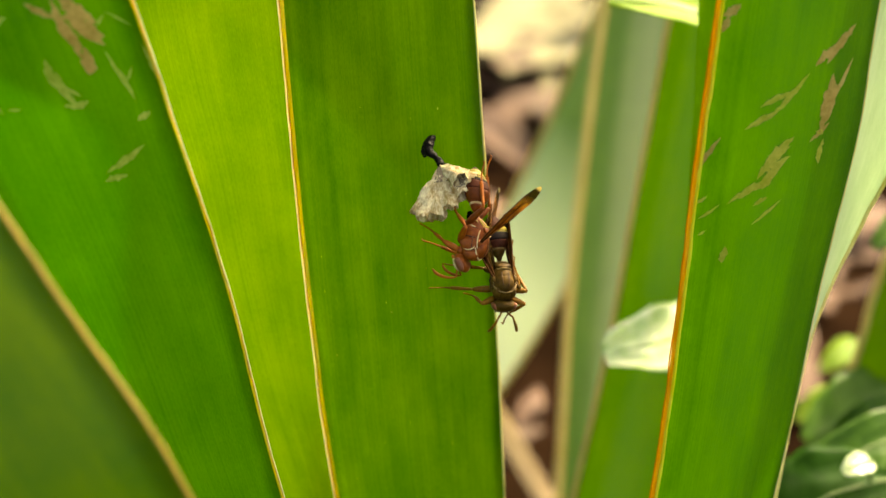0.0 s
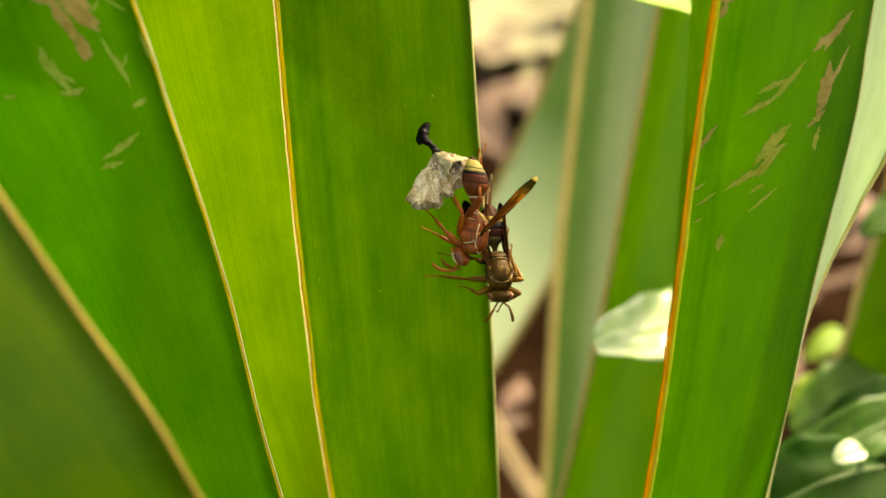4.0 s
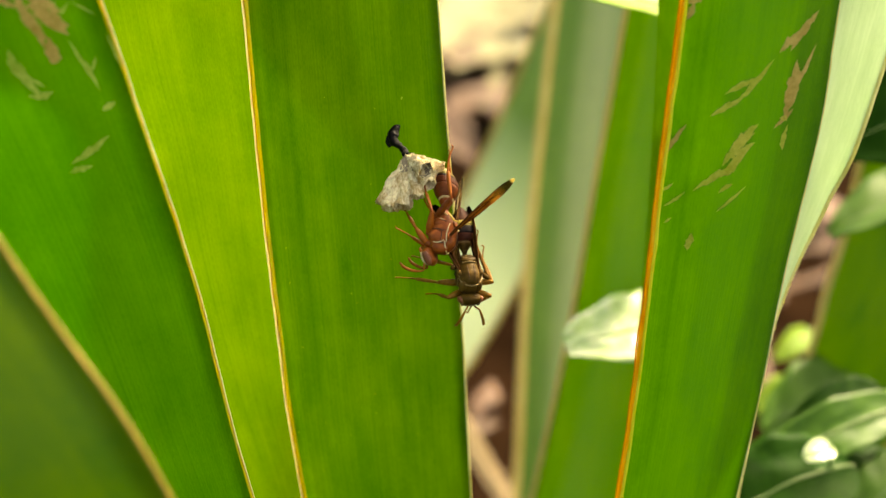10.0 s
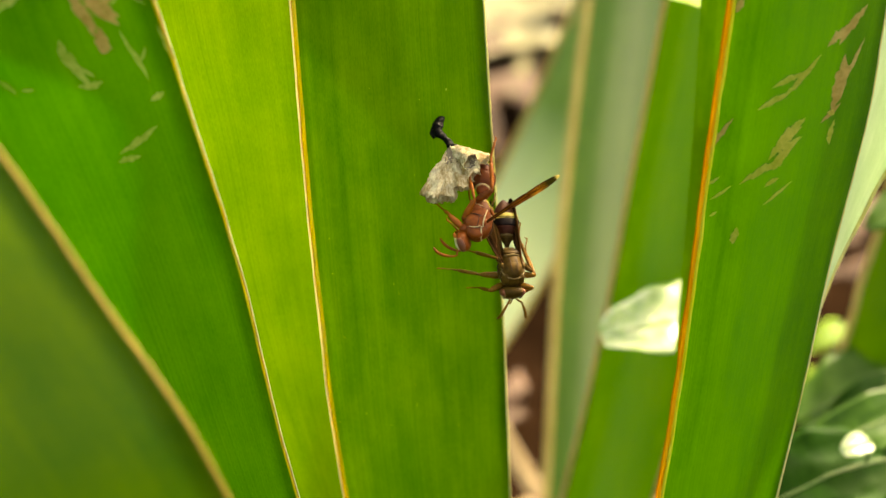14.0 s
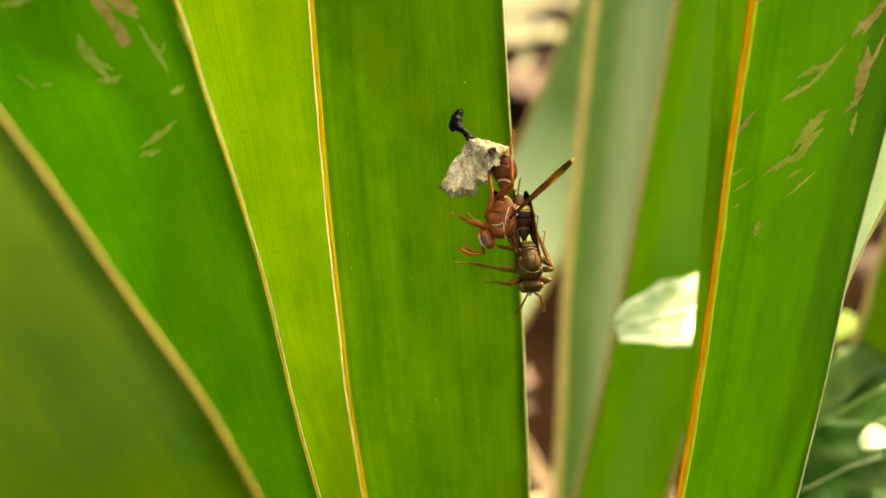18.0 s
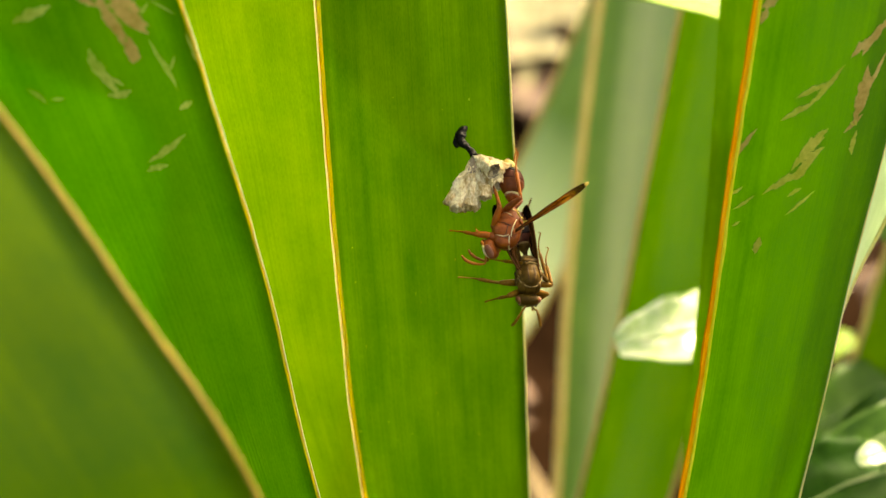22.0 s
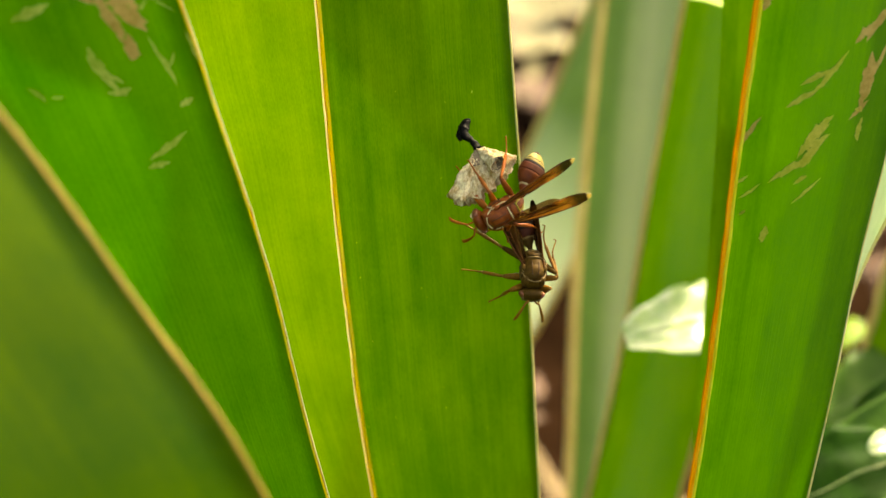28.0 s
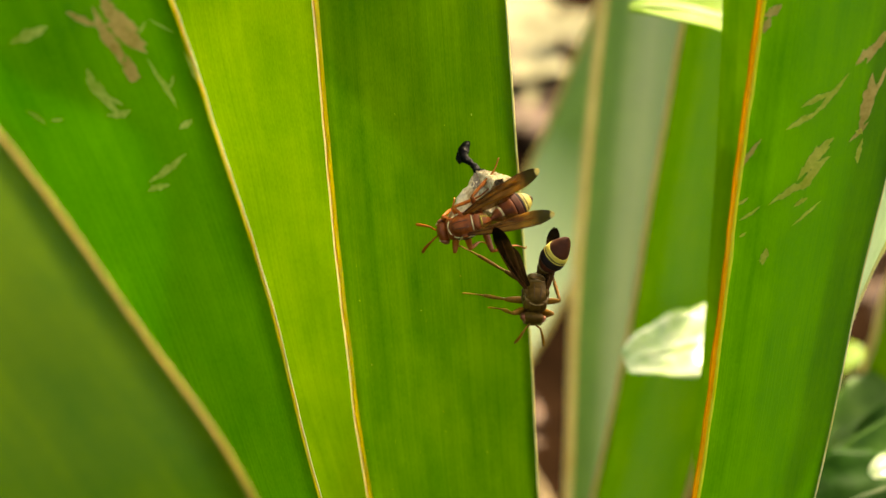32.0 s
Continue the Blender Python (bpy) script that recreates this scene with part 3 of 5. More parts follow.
    for row in ((51.1, 193.3, 4.0, 1.4, 30, 31), (53.0, 195.1, 6.2, 1.5, 53, 32), (50.8, 183.7, 3.2, 1.0, 37, 33), (52.0, 187.3, 7.5, 2.1, 82, 34), (53.2, 188.8, 7.9, 0.9, 65, 35), (36.1, 181.5, 5.1, 1.0, 62, 36),
                (37.8, 201.0, 2.7, 1.5, 35, 37), (37.3, 198.3, 2.2, 1.1, 72, 38)):
        scar(leaf, s, *row, SCAR_BROWN)
    scar(leaf, s, 38.8, 167.7, 2.5, 1.3, 95, 29, SCAR)
    # leaf behind it, its sunlight put into the whitish colour
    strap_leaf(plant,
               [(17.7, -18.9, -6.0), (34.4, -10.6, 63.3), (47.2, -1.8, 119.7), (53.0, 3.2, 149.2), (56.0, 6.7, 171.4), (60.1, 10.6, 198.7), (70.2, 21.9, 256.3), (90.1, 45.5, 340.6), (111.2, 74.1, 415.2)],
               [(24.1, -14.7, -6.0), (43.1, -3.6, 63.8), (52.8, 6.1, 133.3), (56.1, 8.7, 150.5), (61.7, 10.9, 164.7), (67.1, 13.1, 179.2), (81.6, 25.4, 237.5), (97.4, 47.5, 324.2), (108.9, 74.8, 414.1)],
               -0.04, BLADE_LIT_STRIP, (None, MARGIN_PALE), (0.3, 0.36), "strap leaf painted pale for sunlight, yellow margin")
    # unseen blade added to shade the nest leaf: arches over it, tip hanging behind
    strap_leaf(plant,
               [(14, -6, -6), (33, 18, 64), (38, 34, 120), (40, 45, 180), (38, 54, 232), (30, 58, 262), (14, 54, 266), (9, 46, 245), (13, 34, 206)],
               [(26, -4, -6), (46, 20, 64), (52, 36, 120), (54, 47, 180), (52, 58, 240), (42, 62, 278), (23, 58, 284), (18, 48, 248), (14, 34, 205)],
               0.03, BLADE, (None, MARGIN_PALE), (0.3, 0.2), "unseen green strap leaf arching over with drooping tip, added for shade")


def back_plant():
    plant = empty("strap_leaf_plant", "second clump of strap leaves with tan margins, grey-green and green", "plant", at=(0, 0, 0))
    strap_leaf(plant,
               [(6.3, 57.7, -6.0), (24.0, 75.0, 72.4), (30.8, 82.2, 106.3), (35.0, 87.6, 133.9), (41.1, 94.2, 174.1), (47.7, 103.5, 223.3), (58.0, 118.4, 279.0)],
               [(22.0, 56.0, -6.0), (42.4, 73.4, 72.3), (49.5, 80.6, 106.3), (52.0, 86.1, 134.0), (57.5, 92.7, 174.3), (58.7, 103.7, 223.2), (59.8, 119.2, 278.8)],
               0.05, BLADE_BACK, (MARGIN_TAN, MARGIN_TAN), (0.62, 0.6), "green strap leaf with tan margin")
    strap_leaf(plant,
               [(20.3, 98.0, -6.0), (24.4, 141.7, 55.4), (25.6, 154.8, 73.4), (28.5, 173.7, 97.4), (35.4, 207.6, 142.1), (45.6, 247.0, 201.4), (57.3, 274.9, 260.0)],
               [(39.2, 99.2, -6.0), (51.2, 141.7, 53.9), (55.0, 155.0, 72.1), (60.1, 174.0, 96.1), (69.1, 208.3, 141.1), (68.4, 247.9, 201.4), (59.2, 274.9, 260.0)],
               -0.02, BLADE_GREY, (MARGIN_TAN, MARGIN_TAN), (1.1, 0.7), "grey-green strap leaf with broad tan margin", fold=-0.14)
    strap_leaf(plant,
               [(-50.0, 214.0, -5.0), (-23.7, 215.6, 35.5), (-5.9, 215.9, 37.1), (7.7, 227.4, 64.2), (20.9, 238.5, 89.5), (31.0, 248.1, 111.3), (42.3, 257.5, 136.0), (54.1, 264.9, 163.0)],
               [(-24.0, 188.0, -5.0), (-1.7, 193.9, 22.4), (8.6, 194.6, 28.4), (27.4, 206.1, 56.8), (39.0, 218.7, 85.0), (48.3, 233.8, 118.4), (54.5, 251.1, 148.7), (55.6, 265.2, 163.7)],
               0.05, BLADE_PALE, (MARGIN_TAN, MARGIN_TAN), (0.8, 0.8), "pale grey-green strap leaf slanting in the sun")
    strap_leaf(plant,
               [(61.7, 89.3, -6.0), (85.0, 107.4, 81.7), (89.2, 112.3, 98.9), (92.9, 116.1, 112.0), (98.2, 123.6, 138.4), (109.7, 135.8, 179.4), (123.5, 148.9, 213.4)],
               [(78.6, 84.0, -6.0), (109.4, 105.4, 81.8), (113.8, 110.0, 99.1), (116.7, 113.5, 112.2), (121.4, 120.4, 138.8), (126.0, 134.2, 179.6), (124.7, 149.7, 213.2)],
               0.05, BLADE_NEAR, (MARGIN_TAN, MARGIN_TAN), (0.8, 0.6), "dark green strap leaf with tan margin")


front_plant()
back_plant()


# ---- weeds, dry leaves and litter ----
def broad_leaf(plant, base, tip, width, up, mat, sag=0.12, cup=0.18, seed=0, label=""):
    """An oval weed leaf from base to tip (millimetres); up: the way its upper face looks."""
    b, t = np.array(base, float), np.array(tip, float)
    d = t - b
    length = np.linalg.norm(d)
    d /= length
    nz = np.array(up, float)
    nz -= d * (nz @ d)
    nz /= np.linalg.norm(nz)
    side = np.cross(nz, d)
    n, m = 22, 13
    full = 0.38 if mat is WEED_GLARE else 0.6   # rounded or tapering ends
    verts, faces, rib = [], [], []
    for h in (0.12, -0.12):
        for i in range(n):
            u = i / (n - 1)
            half = width / 2 * (math.sin(math.pi * min(u * 0.96 + 0.02, 1.0)) ** full) * (1.10 - 0.25 * u)
            for k in range(m):
                q = 2 * k / (m - 1) - 1
                rip = 0.035 * width * noise.noise((u * 5 + seed, q * 3, seed * 1.7)) + 0.018 * width * math.sin(u * 26 + abs(q) * 3) * abs(q)
                z = cup * half * q * q - sag * length * (2 * u - 1) ** 2 + sag * length + rip
                p = b + d * length * u + side * half * q * (1 + 0.05 * noise.noise((u * 9, seed, 2))) + nz * (z + h)
                verts.append(p * MM)
                if h > 0 and k == m // 2:
                    rib.append((p + nz * 0.05) * MM)
    o = n * m
    for i in range(n - 1):
        for k in range(m - 1):
            q = (i * m + k, i * m + k + 1, (i + 1) * m + k + 1, (i + 1) * m + k)
            faces += [q, tuple(j + o for j in q[::-1])]
        faces += [(i * m, (i + 1) * m, (i + 1) * m + o, i * m + o), (i * m + m - 1, i * m + m - 1 + o, (i + 1) * m + m - 1 + o, (i + 1) * m + m - 1)]
    leaf = part("leaf", (verts, faces), mat, plant, label)
    part("midrib", tube(rib, [0.35 * MM, 0.25 * MM, 0.08 * MM], 6), STEM, leaf)
    return leaf


def weed(label, root, rows):
    """rows: base, tip, width, up, material, seed for each leaf; a stalk runs from the root to each base."""
    plant = empty("weed", label, "weed", "small weeds behind the strap leaves")
    r = np.array(root, float)
    for base, tip, width, up, mat, seed in rows:
        broad_leaf(plant, base, tip, width, up, mat, seed=seed)
        b = np.array(base, float)
        part("stem", tube([r * MM, (r * 0.6 + b * 0.4 + (2, 3, 6)) * MM, b * MM], [1.1 * MM, 0.8 * MM, 0.5 * MM], 8, 12), STEM, plant)


weed("small weed with a wet glossy leaf, sun glare painted pale", (51, 72, -6),
     [((62.0, 69.7, 109.8), (28.2, 59.8, 114.2), 19.0, (0.26, -0.27, 0.92), WEED_GLARE, 1)])
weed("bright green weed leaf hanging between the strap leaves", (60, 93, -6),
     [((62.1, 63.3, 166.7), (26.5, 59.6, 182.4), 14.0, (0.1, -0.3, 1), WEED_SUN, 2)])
weed("low glossy green weed with broad leaves", (77, 64, -6),
     [((93.7, 55.5, 104.5), (58.6, 40.7, 96.2), 11.3, (-0.2, -0.6, 0.8), WEED_LIGHT, 3),
      ((88.9, 49.1, 97.1), (66.8, 26.7, 87.6), 22.7, (-0.2, -0.4, 0.9), WEED, 4),
      ((78.7, 39.6, 100.7), (52.0, 28.2, 96.0), 19.6, (-0.1, -0.5, 1), WEED, 5),
      ((90.9, 63.1, 100.6), (71.1, 55.4, 101.0), 11.2, (0.3, -0.6, 0.8), WEED_LIGHT, 6),
      ((78.7, 52.8, 95.1), (68.6, 31.5, 98.7), 14.6, (0.0, -0.7, 0.7), WEED, 7),
      # small pale leaf added in place of a bright glint
      ((73.5, 35.0, 107.5), (68.0, 32.0, 107.2), 4.6, (0.3, -0.27, 0.91), WEED_GLARE, 18),
      ((96.5, 43.2, 98.4), (78.3, 31.8, 95.4), 14.7, (-0.3, -0.3, 1), WEED_LIGHT, 8)])
weed("weed with light green leaves beyond the strap leaves", (106, 116, -6),
     [((114.2, 95.2, 131.6), (80.3, 78.6, 128.3), 15.5, (-0.2, -0.3, 1), WEED_LIGHT, 9),
      ((117.2, 87.9, 156.8), (77.3, 73.5, 148.4), 23.8, (0.1, -0.8, 0.7), WEED, 10),
      ((106.3, 107.7, 77.4), (73.5, 90.8, 77.0), 22.5, (0, -0.3, 1), WEED_LIGHT, 11),
      ((101.2, 104.4, 57.9), (70.1, 88.6, 63.3), 19.4, (0, -0.3, 1), WEED, 12),
      ((92.6, 139.1, 59.7), (78.8, 129.8, 59.6), 9.0, (-0.2, -0.7, 0.6), WEED_PALE, 21),
      ((99.6, 162.9, 62.5), (88.3, 150.7, 61.0), 6.5, (0.1, -0.6, 0.8), WEED_PALE, 22)])


def dry_leaf(label, middle, length, width, turn, tilt, seed, mat, name="dry_leaf"):
    """A curled dead leaf lying on the soil, millimetres."""
    rnd = random.Random(seed)
    n, m = 14, 7
    verts, faces = [], []
    curl, wob = rnd.uniform(0.1, 0.35), rnd.uniform(0.02, 0.06)
    for h in (0.15, -0.15):
        for i in range(n):
            u = 2 * i / (n - 1) - 1
            half = width / 2 * max(0.06, (1 - abs(u) ** 2.2)) * (0.85 + 0.3 * noise.noise((u * 2, seed, 1)))
            for k in range(m):
                q = 2 * k / (m - 1) - 1
                verts.append(((u * length / 2) * MM, half * q * MM, (curl * half * q * q + wob * length * math.sin(u * 3 + seed) + 0.05 * width * noise.noise((u * 3, q * 2, seed)) + h) * MM))
    o = n * m
    for i in range(n - 1):
        for k in range(m - 1):
            q = (i * m + k, i * m + k + 1, (i + 1) * m + k + 1, (i + 1) * m + k)
            faces += [q, tuple(j + o for j in q[::-1])]
        faces += [(i * m, (i + 1) * m, (i + 1) * m + o, i * m + o), (i * m + m - 1, i * m + m - 1 + o, (i + 1) * m + m - 1 + o, (i + 1) * m + m - 1)]
    for row in (0, (n - 1) * m):
        for k in range(m - 1):
            faces.append((row + k, row + k + 1, row + k + 1 + o, row + k + o))
    ob = new(name, mesh_of(name, verts, faces, mat))
    ob.matrix_world = pose(middle[0] * MM, middle[1] * MM, middle[2] * MM, tilt[0], tilt[1], turn)
    rib = [(u * length / 2 * MM, 0.0, (wob * length * math.sin(u * 3 + seed) + 0.05 * width * noise.noise((u * 3, 0, seed)) + 0.2) * MM) for u in (-1.08, -0.6, -0.2, 0.2, 0.6, 0.96)]
    part("midrib", tube(rib, [0.9 * MM, 0.7 * MM, 0.3 * MM], 6, 16), mat, ob)
    return tagged(ob, label, "dry leaf", "dead leaves on the soil")


dry_leaf("long straw-coloured dead strap leaf lying on the soil", (13, 192, 12), 95, 7, -62, (20, 16), 3, STRAW)
dry_leaf("straw-coloured dead leaf blade on the soil", (33, 168, 0), 57, 18, 20, (0, 4), 4, STRAW)
for row in ((20, 593, 3, 179, 74, 84, 5, 4), (29, 519, 2, 61, 9, 80, 6, 8), (-17, 574, 4, 82, 36, 40, 8, 12), (11, 688, 6, 92, 46, 10, 9, 10), (79, 609, 4, 96, 43, -20, 10, 12)):
    dry_leaf("bleached pale dead leaf lying on the soil", row[:3], row[3], row[4], row[5], (row[7], 4), row[6], PALE_LITTER)
for row in ((37, 396, -2, 59, 22, 15, 15), (62, 465, -2, 66, 24, 60, 16), (119, 371, -2, 81, 30, -30, 17), (147, 430, 0, 94, 31, 40, 18), (142, 315, -2, 71, 21, 5, 19), (2, 473, 0, 71, 26, -60, 20), (104, 285, -2, 59, 19, 75, 21), (33, 500, -2, 69, 35, 20, 22), (20, 539, -4, 82, 44, 5, 23)):
    dry_leaf("brown curled dead leaf on the soil", row[:3], row[3], row[4], row[5], (8, 6), row[6], LITTER)


def litter():
    rnd = random.Random(77)
    verts, faces = [], []
    for _ in range(1300):
        x, y = rnd.gauss(0.1, 0.55), rnd.gauss(0.6, 0.55)
        size, g = rnd.uniform(0.006, 0.028), rnd.uniform(0, 6.28)
        c, si, lift = math.cos(g), math.sin(g), rnd.uniform(-0.004, 0.006)
        o = len(verts)
        for u, w in ((-1, -0.1), (-0.3, -0.35), (0.5, -0.3), (1, 0.0), (0.4, 0.32), (-0.4, 0.3)):
            verts.append((x + size * (u * c - w * si), y + size * (u * si + w * c), lift + rnd.uniform(-0.003, 0.004)))
        verts.append((x, y, lift + size * 0.2))
        faces += [(o + k, o + (k + 1) % 6, o + 6) for k in range(6)]
    ob = new("leaf_litter", mesh_of("leaf_litter", verts, faces, LITTER))
    tagged(ob, "scattered small brown leaf crumbs on the soil", "leaf litter", kind="stuff")


litter()


def at_leaf(u, v, w):
    """Millimetres to the right, up and off the leaf from the foot of the nest's stalk, seen square on."""
    return Vector((-1.4, 6.9, 177.7)) * MM + (Vector((1, 0, 0)) * u + Vector((0, 0.423, 0.906)) * v + Vector((0, -0.906, 0.423)) * w) * MM


def way(u, v, w):
    return (Vector((1, 0, 0)) * u + Vector((0, 0.423, 0.906)) * v + Vector((0, -0.906, 0.423)) * w).normalized()


# ---- nest ----
def paper_nest():
    nest = empty("paper_nest", "small pale beige paper nest hanging from a black stalk", "wasp nest", at=at_leaf(0, 0, 0))
    inv = Matrix.Translation(-at_leaf(0, 0, 0))

    def p(u, v, w):
        return tuple(inv @ at_leaf(u, v, w))

    stalk = tube([p(0.1, 0.35, -0.9), p(0.0, 0.2, -0.1), p(-0.25, -0.7, 0.5), p(-0.1, -1.6, 1.0), p(0.7, -2.4, 1.6), p(1.4, -3.1, 2.1), p(1.9, -3.8, 2.6)], [0.55 * MM, 0.62 * MM, 0.72 * MM, 0.66 * MM, 0.46 * MM, 0.46 * MM, 0.8 * MM], 14, 44)
    lumps = [tuple(Vector(v) + Vector(noise.noise_vector(Vector(v) * 1400)) * 0.00022 + Vector(noise.noise_vector(Vector(v) * 3800)) * 0.00014) for v in stalk[0]]
    part("stalk", (lumps, stalk[1]), STALK, nest, "black resinous stalk")
    # flat black smear on the leaf, left of the stalk
    smear = loft([(-1.3, 0.1, 0.05, 0), (-0.7, 0.55, 0.12, 0), (0.2, 0.72, 0.12, 0), (1.0, 0.6, 0.1, 0), (1.5, 0.1, 0.04, 0)], 16, 4)
    frame_m = Matrix((way(-0.25, -1, 0), way(1, -0.25, 0), way(0, 0, 1))).transposed()
    part("dark_smear", ([tuple(Vector(p(-0.5, -0.9, 0.12)) + frame_m @ (Vector(v) + Vector((noise.noise(Vector(v) * 2500), noise.noise(Vector(v) * 2500 + Vector((7, 3, 1))), 0)) * 0.0002)) for v in smear[0]], smear[1]), STALK, nest)
    apex = np.array((1.9, -3.9, 2.6))
    rims = [((4.5, -5.9, 6.0), 1.2), ((-1.6, -10.6, 3.2), 1.15), ((-0.6, -11.2, 4.4), 1.2), ((1.2, -10.9, 4.9), 1.2), ((3.0, -9.6, 5.0), 1.2), ((4.8, -8.0, 4.6), 1.25), ((6.3, -6.0, 4.0), 1.35), ((0.2, -10.8, 2.0), 1.1), ((2.6, -9.6, 2.2), 1.1), ((4.6, -7.8, 2.0), 1.1), ((6.6, -5.6, 1.8), 1.0)]
    for j, (rim, rad) in enumerate(rims):
        rnd = random.Random(40 + j)
        end = np.array(rim)
        axis = end - apex
        length = np.linalg.norm(axis)
        axis /= length
        a = np.cross(axis, (0.2, 0.3, 1.0))
        a /= np.linalg.norm(a)
        b = np.cross(axis, a)
        verts, faces, n, m = [], [], 30, 26
        for wall in (0, 1):
            for i in range(m):
                t = i / (m - 1)
                r = rad * (0.55 + 0.5 * t) - 0.10 * wall
                for k in range(n):
                    g = 2 * math.pi * k / n
                    hexa = 1.0 / max(abs(math.cos(((g + 0.26) % (math.pi / 3)) - math.pi / 6)), 0.1) * 0.92
                    far = length * t * (1 + (0.035 * rnd.uniform(-1, 1) if i == m - 1 else 0))
                    q = apex + axis * far + (a * math.cos(g) + b * math.sin(g)) * r * hexa
                    jit = 0.27 * np.array(noise.noise_vector(Vector(q) * 0.8)) + 0.20 * np.array(noise.noise_vector(Vector(q) * 2.1)) + 0.17 * np.array(noise.noise_vector(Vector(q) * 5.3)) + 0.06 * np.array(noise.noise_vector(Vector(q) * 11.0))
                    verts.append(p(*(q + jit)))
        for i in range(m - 1):
            for k in range(n):
                o, o2 = i * n + k, i * n + (k + 1) % n
                faces.append((o, o2, o2 + n, o + n))
                w = n * m
                faces.append((o + w, o + n + w, o2 + n + w, o2 + w))
        for k in range(n):
            o, o2, w = (m - 1) * n + k, (m - 1) * n + (k + 1) % n, n * m
            faces.append((o, o2, o2 + w, o + w))
        faces.append(tuple(n * m + n + k for k in range(n)))
        part("cell", (verts, faces), PAPER, nest)
        if j == 0:
            # dark inner sheet paints the shade inside the open cell
            inner = [tuple(Vector(v) * 0.96 + Vector(p(*(apex + axis * length * 0.6))) * 0.04) for v in verts[n * m:]]
            part("cell_shade", (inner, [(i * n + k, i * n + (k + 1) % n, (i + 1) * n + (k + 1) % n, (i + 1) * n + k) for i in range(8, m - 2) for k in range(n)] + [tuple(8 * n + k for k in range(n))]), PAPER_DARK, nest, "inside of an open cell, coloured brown for shade")
    cap = loft([(0, 0.2, 0.2, 0), (0.5, 0.75, 0.7, 0), (1.6, 1.5, 1.2, 0), (2.6, 2.1, 1.5, 0)], 14, 3)
    turn = Vector((0.15, -0.9, 0.1))
    rot = Matrix((way(*turn), way(1, 0.15, 0), way(*turn).cross(way(1, 0.15, 0)))).transposed().to_4x4()
    cv = [tuple(Vector(p(1.7, -3.5, 2.5)) + rot @ Vector(v) + Vector(noise.noise_vector(Vector(v) * 1500)) * 0.00012) for v in cap[0]]
    part("crown", (cv, cap[1]), PAPER_DARK, nest, "weathered grey-brown paper round the stalk")


paper_nest()


# ---- wasps ----
def wing_geo(length, chord, tip=False, from_=0.0, to=1.0):
    """A narrow wing along -x, rounded tip, in millimetres."""
    verts, faces = [], []
    n, m = 22, 6
    for h in (0.03, -0.03):
        for i in range(n):
            t = from_ + (to - from_) * i / (n - 1)
            lead = 0.10 * chord + 0.42 * chord * math.sin(min(1, t * 1.25) * math.pi / 2)
            trail = -(0.08 * chord + 0.5 * chord * math.sin(min(1, t * 1.1) * math.pi / 2) ** 1.5)
            if t > 0.72:
                f = max(0.0, 1 - ((t - 0.72) / 0.28) ** 2) ** 0.62
                lead, trail = lead * f, trail * f
            for k in range(m):
                s = k / (m - 1)
                y = trail + (lead - trail) * s
                pleat = 0.10 * math.sin(s * 9) * min(1, t * 3)
                verts.append((-t * length * MM, y * MM, (h + pleat - 0.25 * t * t) * MM))
    w = n * m
    for i in range(n - 1):
        for k in range(m - 1):
            q = (i * m + k, i * m + k + 1, (i + 1) * m + k + 1, (i + 1) * m + k)
            faces += [q, tuple(j + w for j in q[::-1])]
        faces += [(i * m, (i + 1) * m, (i + 1) * m + w, i * m + w), (i * m + m - 1, i * m + m - 1 + w, (i + 1) * m + m - 1 + w, (i + 1) * m + m - 1)]
    return verts, faces


